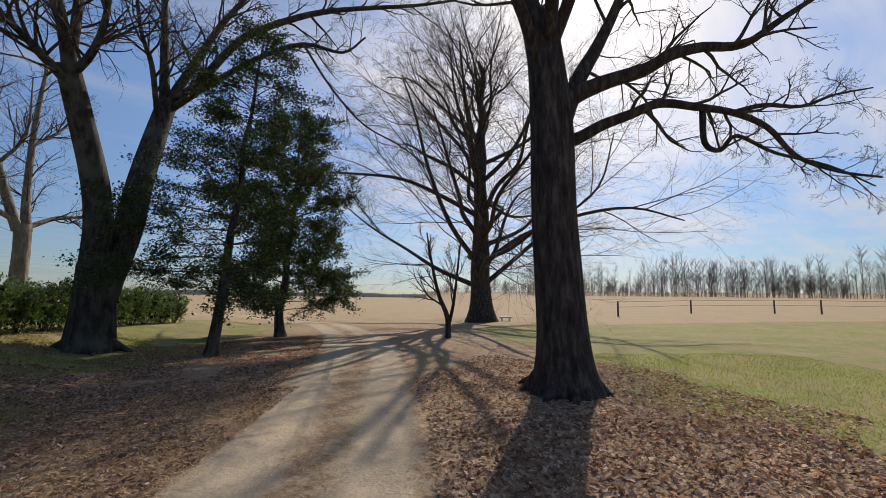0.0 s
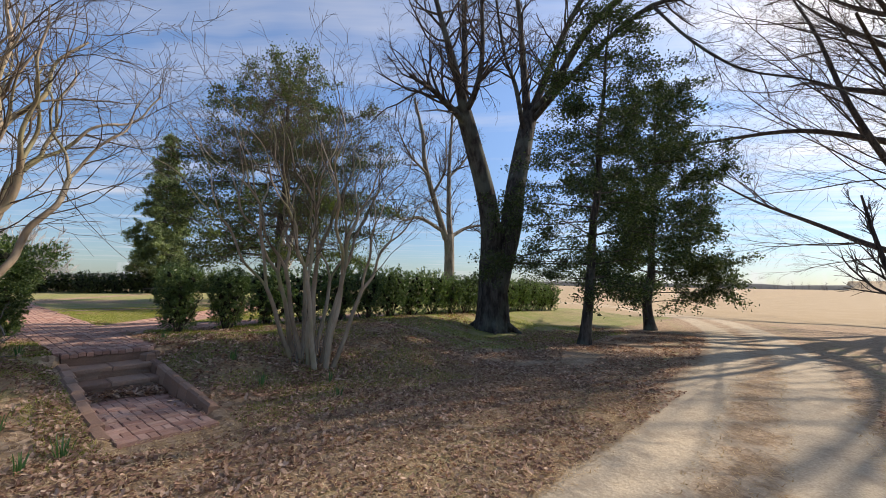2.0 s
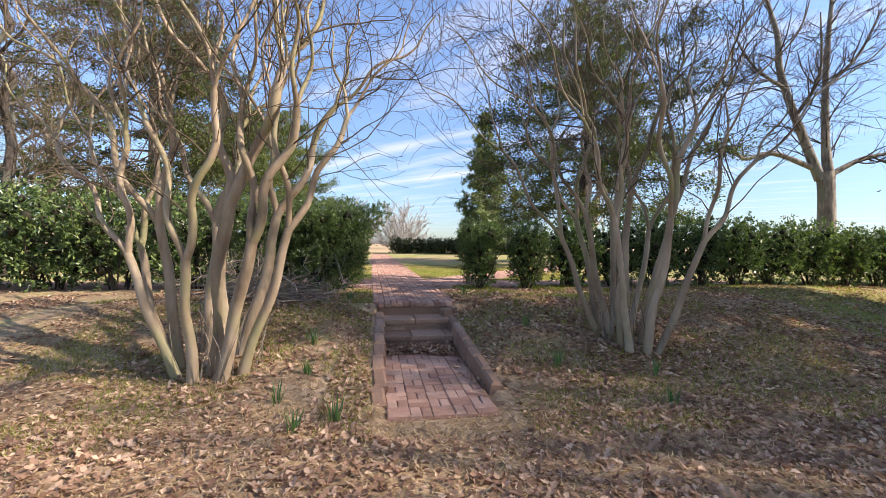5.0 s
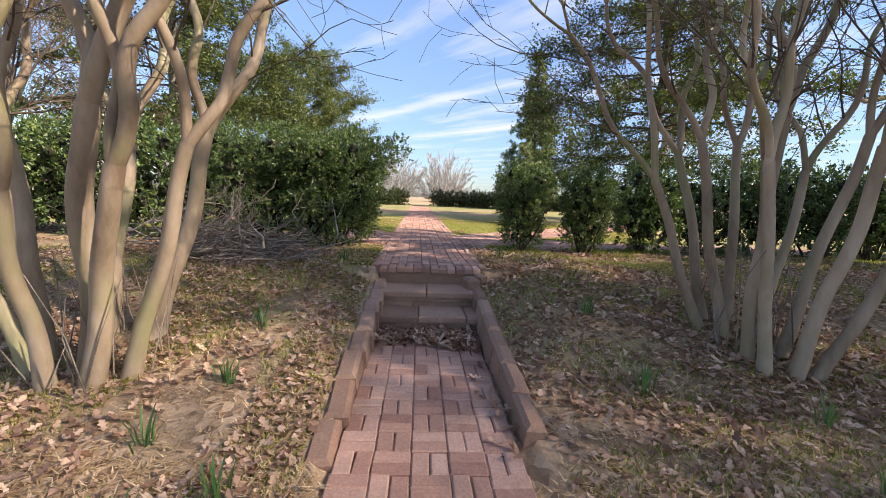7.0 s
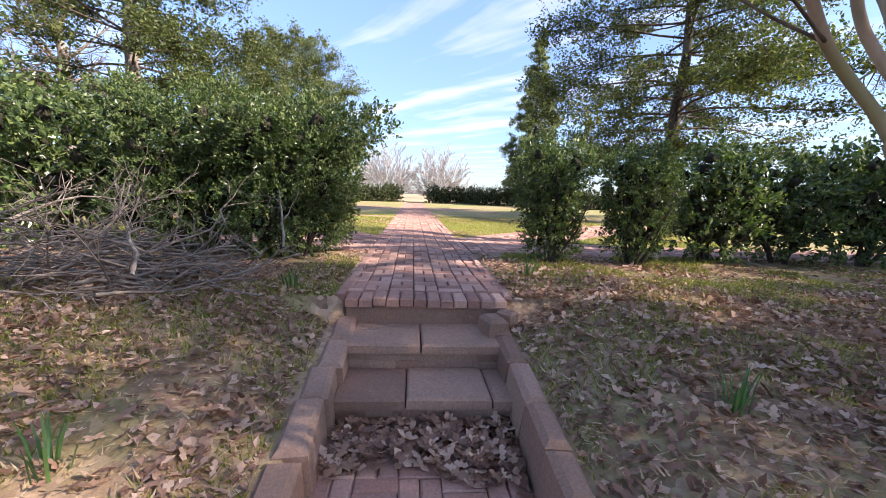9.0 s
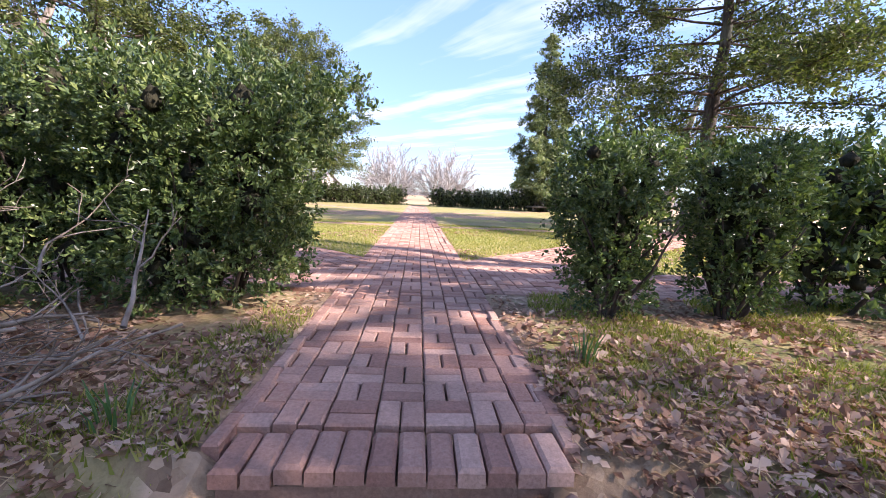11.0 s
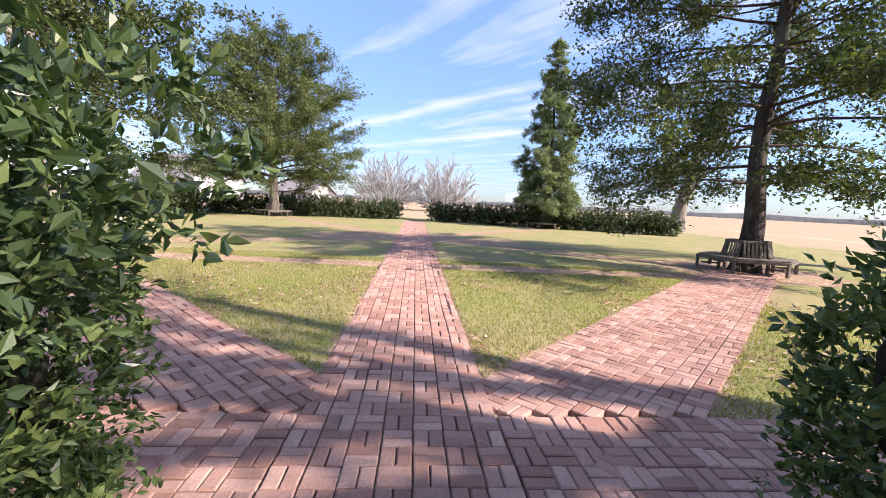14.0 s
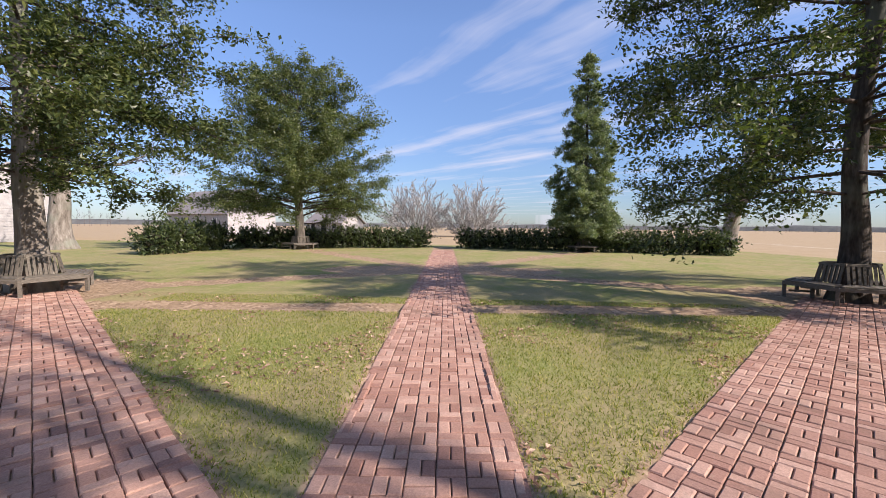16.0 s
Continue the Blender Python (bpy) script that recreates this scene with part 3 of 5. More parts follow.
def build_walks():
    rr = random.Random(11)
    taken = {}
    zf = lambda x, y: HIGH + 0.012 * math.sin(x * 2.1 + y * 1.3)
    order = [0, 3, 1, 2]
    for k in order:
        a, b, w = WALKS[k]
        if k == 0:
            a = P(0.26, 0)
        t = thing("brick_walk", "worn red brick walk in basket weave with open joints", "brick path", group="garden walks", kind="structure")
        lim = 4.2
        if k == 0:
            near = lambda x, y: x > -9.6 - lim
        elif k == 3:
            near = lambda x, y: 0.9 < y - 2.03 < 2.5
        else:
            near = lambda x, y: x > -15.2
        if k == 3:
            cells = band(P(3.35, -0.72), a, w, taken, lambda x, y: False) + band(P(3.35, 0.72), b, w, taken, lambda x, y: False)
        else:
            cells = band(a, b, w, taken, (lambda x, y: False) if k else (lambda x, y: x < -43))
        lay(cells, t, near, zf, rr)
    # border bricks on edge along the main walk, sunk into the turf
    t = thing("brick_edging", "row of red bricks set on edge along the walk", "edging", kind="structure")
    g = Geo()
    for s in (-1, 1):
        u = 0.1
        while u < 26:
            x, y, _ = P(u + 0.12, s * 0.66)
            if not (2.55 < u < 4.9):
                g.box(PM(u + 0.12, s * (0.66 + rr.uniform(-0.012, 0.012)), HIGH - 0.09, rr.gauss(0, 1.5)), 0.225, 0.062, 0.095 + rr.uniform(-0.01, 0.008), 0.008)
            u += 0.236
    tagged(part("edging_course", g, M_BRICK, t, smooth=False), kind="stuff")
    # lower walk
    t = thing("brick_walk", "short lower brick walk between low brick curbs", "brick path", group="garden walks", kind="structure")
    cells = band(P(-3.3, -0.08), P(-0.9, -0.06), 0.52, {}, lambda x, y: False)
    lay(cells, t, lambda x, y: True, lambda x, y: LOW + 0.006 * math.sin(x * 3), rr, 1.025)


def build_steps():
    rr = random.Random(3)
    t = thing("brick_steps", "three worn brown steps with slab treads on brick risers", "steps", kind="structure")
    # (front edge u, tread height, depth, where the slab is jointed)
    st = Geo()
    st.box(Matrix(), 0.2, 0.1, 0.056, 0.005)
    smh = st.mesh("riser_brick", M_STEP, False)
    for f, z, dep, cut in ((-0.88, -0.24, 0.44, (-0.14, 0.36)), (-0.46, -0.075, 0.48, (-0.05,)), (-0.02, HIGH + 0.004, 0.24, ())):
        ends = [-0.62 + 0.1033 * q for q in range(13)] if z > 0 else [-0.56, *cut, 0.5]
        for v0, v1 in zip(ends[:-1], ends[1:]):
            g = Geo()
            g.box(Matrix(), dep, v1 - v0 - 0.008, 0.066, 0.014)
            kind_name = "header_brick" if z > 0 else "tread_slab"
            ob = new(kind_name, g.mesh(kind_name, M_BRICK if z > 0 else M_STEP, False))
            ob.parent = t
            ob.matrix_basis = PM(f + dep / 2 + (rr.uniform(-0.008, 0.008) if z > 0 else 0), (v0 + v1) / 2, z - 0.066 + rr.uniform(-0.005, 0.005), rr.gauss(0, 0.5), rr.gauss(0, 0.5))
        for lay_z in (z - 0.124, z - 0.182):
            for c in range(6):
                ob = new("riser_brick", smh)
                ob.parent = t
                ob.matrix_basis = PM(f + 0.085 + rr.uniform(-0.006, 0.006), (c - 2.5) * (0.204 if z > 0 else 0.176) - (0.0 if z > 0 else 0.03) + rr.uniform(-0.004, 0.004), lay_z, 90 + rr.gauss(0, 1))
    core = Geo()
    core.box(PM(-0.26, -0.03, LOW - 0.1), 1.1, 1.04, 0.21)
    core.box(PM(0.05, -0.03, LOW + 0.1), 0.76, 1.04, 0.17)
    core.box(PM(0.16, 0, LOW + 0.25), 0.3, 1.22, 0.21)
    part("mortar_bed", core, M_STEP, t, smooth=False)
    # sloping curbs, block by block
    for s, lab in ((-1, "low sloping brick curb beside the steps"), (1, "low sloping brick curb, leaning outward, beside the steps")):
        t = thing("brick_curb", lab, "curb", group="step curbs", kind="structure")
        u = 0.06
        while u > (-2.65 if s > 0 else -2.95):
            L = rr.uniform(0.3, 0.44)
            f = min(1, max(0, (0.2 - u) / 3.2))
            z = 0.005 - 0.36 * f - (0.0 if s > 0 else 0.02 + 0.03 * f)
            g = Geo()
            g.box(Matrix(), L - 0.012, 0.13 if s > 0 else 0.155, 0.26, 0.028)
            ob = new("curb_brick", g.mesh("curb_brick", M_STEP, False))
            ob.parent = t
            off = 0.525 if s > 0 else -0.6 - 0.09 * max(0, f - 0.2)
            ob.matrix_basis = PM(u - L / 2, off + rr.uniform(-0.008, 0.008), z - 0.265 + rr.uniform(-0.008, 0.008), rr.gauss(0, 0.8) + (1.6 if s < 0 else 0), -6.4 + rr.gauss(0, 0.6)) @ pose(0, 0, 0, (5 if s > 0 else -2) + rr.gauss(0, 1), 0, 0)
            u -= L
    st = thing("loose_stone", "broken pale block at the end of the top step", "stone")
    g = Geo()
    g.box(PM(-0.2, 0.48, -0.078, 14), 0.2, 0.15, 0.13, 0.03)
    g.box(PM(-0.12, 0.6, -0.02, 40), 0.13, 0.1, 0.09, 0.02)
    part("block", g, M_STEP, st, smooth=False)


# ---- trees ----
SP_OAK = dict(segs=(6, 4, 3, 2), kids=(4, 4, 3), wob=0.15, trop=(0.03, 0.01, 0.0, 0.0), ang=(28, 60), ratio=0.56, thin=0.45, tip=0.0028, **{"from": 0.2})
SP_BIG = dict(segs=(5, 3, 2, 1), kids=(6, 5, 3), wob=0.1, trop=(0.03, 0.02, 0.01, 0.0), ang=(24, 52), ratio=0.55, thin=0.34, tip=0.0038, **{"from": 0.15})
SP_MID = dict(segs=(5, 4, 2), kids=(5, 5), wob=0.14, trop=(0.03, 0.02, 0.0), ang=(24, 55), ratio=0.55, thin=0.45, tip=0.0045, **{"from": 0.15})
SP_CRAPE = dict(segs=(6, 4, 2), kids=(4, 3), wob=0.22, trop=(0.05, 0.02, -0.01), ang=(25, 62), ratio=0.6, thin=0.55, tip=0.0022, **{"from": 0.25})


def bare_big(name, label, base, hgt, r, material, seed, limbs, reach, sp=SP_MID, twig=M_TWIG, lean=(0, 0), clear=0.2, rise=(0.35, 0.9)):
    """A broad bare tree: a tapering leader with limbs that sweep out and up."""
    rng = np.random.default_rng(seed)
    bx, by = base
    bz = hz(bx, by)
    t = thing(name, label, "tree", Matrix.Translation((bx, by, bz)))
    n = 14
    zz = np.linspace(-0.15, hgt * 0.9, n)
    f = zz / hgt
    pts = np.stack([lean[0] * f + rng.normal(0, 0.12, n) * f * 2, lean[1] * f + rng.normal(0, 0.12, n) * f * 2, zz], 1)
    pts = spline(pts, 3)
    fz = np.clip(pts[:, 2] / hgt, 0, 1)
    rad = r * (1 - fz) ** 0.85 * (1 + 0.75 * np.exp(-np.maximum(pts[:, 2], 0) / (r * 0.9))) + 0.02
    g = Geo()
    g.tube(pts, rad, 14, 0.16)
    part("trunk", g, material, t)
    tw = Geo()
    for q in range(limbs):
        s = clear + (0.92 - clear) * ((q + rng.uniform(0, 0.6)) / limbs) ** 1.1
        i = int(s * (len(pts) - 1))
        az = q * 2.4 + rng.uniform(-0.4, 0.4)
        L = reach * (1 - 0.68 * s) * rng.uniform(0.8, 1.15)
        e = rise[0] + (rise[1] - rise[0]) * s + rng.uniform(-0.1, 0.1)
        d = np.array((math.cos(az) * math.cos(e), math.sin(az) * math.cos(e), math.sin(e)))
        lp = [pts[i]]
        for _ in range(4):
            d = unit(d + rng.normal(size=3) * 0.27 + np.array((0, 0, 0.09)))
            lp.append(lp[-1] + d * L / 4)
        lr = max(0.05, min(rad[i] * 0.4, r * 0.26))
        limb(t, lp, lr, lr * 0.22, material, sp, rng, tw, 8, 0.12, L * 0.5)
    tagged(part("twig_crown", tw, twig, t), kind="stuff")
    return t


def guided_tree(name, label, base, trunk, tr, limbs, material, seed, sp, twig, per, flare=0.7, fuller=1.0):
    """A tree whose trunk and limbs follow given lines; limbs are (points, r0, r1, number of branches, their length)."""
    rng = np.random.default_rng(seed)
    o = Vector((base[0], base[1], hz(*base)))
    t = thing(name, label, "tree", Matrix.Translation(o))
    off = np.array(o)
    g = Geo()
    p = spline(np.array(trunk) - off, 5)
    f = np.linspace(0, 1, len(p))
    rad = tr[0] + (tr[1] - tr[0]) * f
    rad = rad * (1 + flare * np.exp(-np.maximum(p[:, 2], 0) / (tr[0] * 0.9)))
    g.tube(p, rad, 20, 0.13)
    # buttress roots
    for q in range(7):
        a = q * 0.9 + rng.uniform(0, 0.5)
        c = np.array((math.cos(a), math.sin(a), 0))
        L = tr[0] * rng.uniform(1.7, 2.6)
        g.tube([c * tr[0] * 0.5 + (0, 0, tr[0] * 1.1), c * tr[0] * 1.05 + (0, 0, 0.22), c * L * 0.8 + (0, 0, 0.03), c * L + (0, 0, -0.08)], [tr[0] * 0.4, tr[0] * 0.3, tr[0] * 0.16, 0.03], 7)
    part("trunk", g, material, t)
    tw = Geo()
    for pts, r0, r1, cnt, ln in limbs:
        limb(t, np.array(pts) - off, r0, r1, material, sp, rng, tw, int(cnt * fuller), per, ln, k=10, lump=0.08)
    tagged(part("twig_crown", tw, twig, t), kind="stuff")
    return t


def oak():
    y = 8.2
    L = lambda pts, yy=0.0, k=0.0: [(a, y + yy + k * i, c) for i, (a, c) in enumerate(pts)]
    limbs = [
        (L([(2.1, 6.4), (2.0, 7.2), (1.75, 8.4), (1.3, 10.5), (1.0, 13)], 0, 0.25), 0.34, 0.12, 9, 3.0),
        (L([(2.5, 5.0), (2.98, 6.06), (3.53, 7.0), (4.18, 8.3), (4.9, 10)], 0, 0.3), 0.2, 0.08, 8, 2.6),
        (L([(2.45, 5.2), (2.77, 5.52), (3.4, 5.85), (4.3, 6.2), (4.95, 6.6), (5.7, 6.85), (6.7, 7.0), (7.7, 7.7), (9, 8.6)], 0, 0.05), 0.2, 0.05, 12, 1.8),
        (L([(2.4, 4.45), (2.82, 4.6), (3.3, 4.87), (3.86, 5.1), (4.5, 5.36), (5.27, 5.3), (6.0, 5.2), (6.7, 4.9), (7.25, 4.3), (8.1, 4.0), (9.0, 3.9)], 0, -0.02), 0.14, 0.022, 14, 1.2),
        (L([(6.0, 5.2), (6.8, 5.45), (7.7, 5.5), (8.6, 5.85), (9.6, 6.1)], -0.1, 0.1), 0.06, 0.015, 9, 1.0),
        (L([(5.42, 5.28), (5.4, 4.55), (5.7, 4.4), (6.04, 4.7), (6.8, 4.35), (7.9, 4.1), (8.8, 3.7)], -0.05, -0.03), 0.07, 0.015, 9, 0.9),
        (L([(2.1, 5.8), (1.4, 7.2), (0.2, 8.6), (-1.6, 10.2), (-3.2, 11.6)], 0, -0.6), 0.14, 0.04, 4, 1.8),
        (L([(2.2, 6.2), (2.1, 7.6), (2.4, 9.4), (2.6, 11.5)], 0, -1.0), 0.16, 0.05, 4, 1.8),
        (L([(2.3, 6.6), (2.9, 8.2), (4.0, 9.8), (5.5, 11.5)], 0, -0.8), 0.14, 0.04, 4, 1.8),
    ]
    guided_tree("oak_tree", "massive bare oak with dark ridged bark in leaf litter", (2.42, 8.2),
                [(2.42, 8.2, -0.6), (2.38, 8.2, 0.6), (2.3, 8.2, 2.7), (2.26, 8.2, 4.4), (2.2, 8.2, 5.8), (2.05, 8.25, 7.2)], (0.5, 0.36), limbs, M_OAK, 21, SP_OAK, M_TWIG, 0.3, 0.55)


def maple():
    limbs = [
        ([(-10.3, 13.3, 1.2), (-9.99, 13.0, 3.11), (-9.85, 12.5, 4.53), (-9.92, 11.9, 6.07), (-9.99, 11.3, 7.49)], 0.42, 0.28, 0, 0),
        ([(-10.1, 13.5, 1.2), (-9.8, 13.9, 3.22), (-9.86, 14.4, 5.01), (-9.86, 14.9, 6.67), (-9.81, 15.4, 8.36)], 0.46, 0.33, 0, 0),
        ([(-9.95, 11.4, 7.22), (-9.93, 10.9, 8.52), (-10.15, 10.5, 9.96), (-10.57, 10.1, 12.1)], 0.18, 0.06, 10, 2.4),
        ([(-9.9, 11.5, 6.87), (-10.06, 10.7, 7.3), (-10.03, 9.9, 7.55), (-10.26, 9.1, 7.82)], 0.15, 0.05, 9, 2.2),
        ([(-9.93, 11.3, 7.33), (-10.06, 11.5, 9.1), (-10.49, 11.9, 11.51), (-11.0, 12.3, 14.55)], 0.15, 0.06, 8, 2.2),
        ([(-9.93, 11.4, 7.22), (-9.3, 11.2, 7.76), (-8.8, 10.9, 8.7), (-8.53, 10.5, 10.65)], 0.13, 0.05, 8, 2),
        ([(-9.86, 15.3, 8.1), (-10.06, 15.3, 10.4), (-10.32, 15.4, 12.74), (-10.77, 15.5, 16.15)], 0.19, 0.07, 9, 2.6),
        ([(-9.85, 15.4, 8.25), (-9.2, 15.7, 9.97), (-8.5, 16.0, 11.79), (-7.62, 16.3, 13.48), (-6.51, 16.7, 16.14)], 0.19, 0.06, 9, 2.4),
        ([(-9.81, 15.4, 8.36), (-8.71, 15.1, 8.87), (-6.96, 14.6, 10.45), (-4.87, 14.2, 11.12), (-3.23, 13.9, 11.28), (-0.86, 13.6, 11.32), (0.68, 13.3, 11.38)], 0.18, 0.03, 12, 1.6),
        ([(-9.57, 15.3, 8.1), (-8.2, 14.9, 8.78), (-6.25, 14.4, 9.65), (-4.61, 14.1, 10.06), (-3.2, 13.9, 9.69), (-2.39, 13.6, 10.09)], 0.13, 0.03, 9, 1.3),
        ([(-4.61, 14.1, 10.06), (-3.48, 13.6, 8.26), (-2.29, 13.3, 6.87), (-0.81, 13.0, 5.91), (0.41, 12.7, 4.56)], 0.045, 0.012, 9, 1.1),
        ([(-9.84, 15.0, 7.43), (-9.79, 14.3, 9.17), (-9.89, 13.7, 10.23), (-9.94, 13.1, 12.59)], 0.11, 0.04, 8, 2),
    ]
    guided_tree("maple_tree", "large bare maple forked low into two heavy trunks", (-10.2, 13.4),
                [(-10.2, 13.4, -0.6), (-10.2, 13.4, 0.5), (-10.2, 13.4, 1.3), (-10.2, 13.4, 2.2)], (0.54, 0.5), limbs, M_MAPLE, 33, SP_OAK, M_TWIG, 0.2, 0.35, 1.7)


def sinuous(p, d, L, sway, rng, n=9):
    """A line that winds upward from p along d."""
    d = unit(np.asarray(d, float))
    a = unit(np.cross(d, rng.normal(size=3)))
    b = np.cross(d, a)
    ph, w = rng.uniform(0, 6.28, 2), rng.uniform(0.95, 1.5, 2)
    pts = [np.asarray(p, float)]
    for q in range(n):
        k = min(1, 0.35 + q * 0.25)
        dd = unit(d + sway * k * (a * math.sin(ph[0] + q * w[0]) + b * math.sin(ph[1] + q * w[1])) + np.array((0, 0, 0.07 + 0.02 * q)))
        pts.append(pts[-1] + dd * L / n)
    return spline(pts, 3)


def crape(base, label, seed, stems, slim=1.0):
    """A multi-stemmed crape myrtle: (foot x, foot y, lean x, lean y, thickness, fork height) for each stem, which forks twice on its way up."""
    rng = np.random.default_rng(seed)
    bz = hz(*base)
    t = thing("crape_myrtle", label, "tree", Matrix.Translation((*base, bz)), group="crape myrtles")
    tw = Geo()
    for fx, fy, lx, ly, r, fork in stems:
        z0 = hz(base[0] + fx, base[1] + fy) - bz
        d = unit(np.array((lx, ly, 1.0)))
        main = sinuous((fx, fy, z0 - 0.12), d, fork, 0.13 * slim, rng, 7)
        g = Geo()
        n = len(main)
        g.tube(main, np.linspace(r, r * 0.8, n) * (1 + 0.4 * np.exp(-np.arange(n) / 2.2)), 10, 0.14)
        tips = []
        turn = rng.uniform(-0.5, 0.5) + math.pi / 2
        for s in (-1, 1):
            side = np.array((math.cos(turn), math.sin(turn), 0)) * s
            cd = unit(unit(main[-1] - main[-4]) + side * rng.uniform(0.24, 0.4))
            rr = r * (0.72 if s > 0 else 0.6)
            arm = sinuous(main[-1] - cd * 0.03, cd, rng.uniform(1.2, 1.7), 0.3, rng, 8)
            g.tube(arm, np.linspace(rr, rr * 0.72, len(arm)), 9, 0.12)
            tips.append((arm, rr * 0.72))
        part("stem", g, M_CRAPE, t)
        for arm, ra in tips:
            turn2 = rng.uniform(0, 3.14)
            for s in (-1, 1):
                side = np.array((math.cos(turn2), math.sin(turn2), 0)) * s
                cd = unit(unit(arm[-1] - arm[-4]) + side * rng.uniform(0.25, 0.5))
                b2 = sinuous(arm[-1] - cd * 0.02, cd, rng.uniform(1.3, 1.9), 0.34, rng, 8)
                rad = np.linspace(ra * 0.72, ra * 0.26, len(b2))
                g = Geo()
                g.tube(b2, rad, 7)
                part("branch", g, M_CRAPE, t)
                k = 5
                i = np.linspace(4, len(b2) - 2, k).astype(int)
                bd = rows_unit(b2[i + 1] - b2[i])
                ax = rows_unit(np.cross(bd, rng.normal(size=(k, 3))))
                ang = np.radians(rng.uniform(22, 55, k))[:, None]
                grow(tw, b2[i], bd * np.cos(ang) + ax * np.sin(ang), rng.uniform(0.7, 1.4, k), np.maximum(rad[i] * 0.5, 0.004), SP_CRAPE, rng)
            k = 3
            i = rng.integers(5, len(arm) - 2, k)
            bd = rows_unit(arm[i + 1] - arm[i])
            ax = rows_unit(np.cross(bd, rng.normal(size=(k, 3))))
            grow(tw, arm[i], bd * 0.75 + ax * 0.66, rng.uniform(0.8, 1.5, k), np.full(k, 0.008), SP_CRAPE, rng)
    tagged(part("twig_crown", tw, M_CTWIG, t), kind="stuff")
    # dry suckers at the foot
    g = Geo()
    for q in range(26):
        a, d0 = rng.uniform(0, 6.28), rng.uniform(0.1, 0.5)
        p = np.array((math.cos(a) * d0, math.sin(a) * d0, -0.03))
        d = unit(rng.normal(size=3) * 0.22 + np.array((0, 0, 1)))
        L = rng.uniform(0.3, 1.0)
        g.tube([p, p + d * L * 0.5 + rng.normal(size=3) * 0.03, p + d * L], [0.006, 0.005, 0.003], 4)
    tagged(part("sucker_growth", g, M_STICK, t, "thin dry shoots"), kind="stuff")


def evergreen(name, label, base, hgt, radius, low, r, seed, material, nleaf, leaf, shape=0.7, lean=(0, 0), droop=0.1, trunk_mat=M_PALE, tiers=46, group="", single=False):
    """An evergreen: trunk, branches that reach the crown's outline, and sprays of leaves along them."""
    rng = np.random.default_rng(seed)
    bz = hz(*base)
    t = thing(name, label, "tree", Matrix.Translation((*base, bz)), group)
    n = 9
    zz = np.linspace(-0.15, hgt * 0.96, n)
    f = zz / hgt
    pts = spline(np.stack([lean[0] * f + rng.normal(0, 0.04, n), lean[1] * f + rng.normal(0, 0.04, n), zz], 1), 3)
    rad = r * (1 - 0.93 * np.clip(pts[:, 2] / hgt, 0, 1)) * (1 + 0.6 * np.exp(-np.maximum(pts[:, 2], 0) / (r * 1.1)))
    g = Geo()
    g.tube(pts, rad, 12, 0.12)
    part("trunk", g, trunk_mat, t)
    bg, lg = Geo(), Geo()
    spots = []
    for q in range(tiers):
        s = (q + rng.uniform(0, 1)) / tiers
        z = low + (hgt * 0.97 - low) * s
        i = min(int(np.searchsorted(pts[:, 2], z)), len(pts) - 1)
        # crown outline
        w = radius * ((1 - s) ** shape) * (0.55 + 0.45 * min(1, s * 6 + 0.25)) * rng.uniform(0.62, 1.15) + 0.25
        az = q * 2.4 + rng.uniform(-0.5, 0.5)
        d = np.array((math.cos(az), math.sin(az), 0.28 - droop * 1.5 + 0.3 * s))
        bp = [pts[i]]
        m = 5
        for _ in range(m):
            d = unit(d + rng.normal(size=3) * 0.1 - np.array((0, 0, droop * 0.35)))
            bp.append(bp[-1] + d * w / m)
        bp = np.array(bp)
        br = max(0.01, min(rad[i] * 0.4, 0.009 * w))
        bg.tube(bp, np.linspace(br, 0.006, m + 1), 5)
        kids = max(3, int(w * 5))
        for k in range(kids):
            tt = rng.uniform(0.22, 1) ** 0.8 * m
            a = min(int(tt), m - 1)
            c = bp[a] + (bp[a + 1] - bp[a]) * (tt - a)
            dd = unit(bp[a + 1] - bp[a] + rng.normal(size=3) * np.array((0.95, 0.95, 0.8)))
            ln = rng.uniform(0.35, 1.1) * (0.4 + 0.14 * w)
            e = c + dd * ln
            spots.append((c, e, ln))
    tot = sum(s[2] for s in spots)
    ca, ea = np.array([s[0] for s in spots]), np.array([s[1] for s in spots])
    bg.tubes(np.stack([ca, (ca + ea) / 2 + rng.normal(size=ca.shape) * 0.03, ea], 1), np.tile((0.008, 0.006, 0.003), (len(ca), 1)), 3)
    per = nleaf / tot
    cs = []
    for c, e, ln in spots:
        k = max(3, int(per * ln))
        u = rng.uniform(0.1, 1.1, k)[:, None]
        cs.append(c + (e - c) * u + rng.normal(size=(k, 3)) * np.array((0.13, 0.13, 0.09)) * (0.7 + 0.5 * ln))
    leaves(lg, np.concatenate(cs), leaf, rng, 0.2, 0.5, 0.25, droop, single)
    tagged(part("bough_frame", bg, M_TWIG, t), kind="stuff")
    part("crown", lg, material, t, smooth=False)
    return t


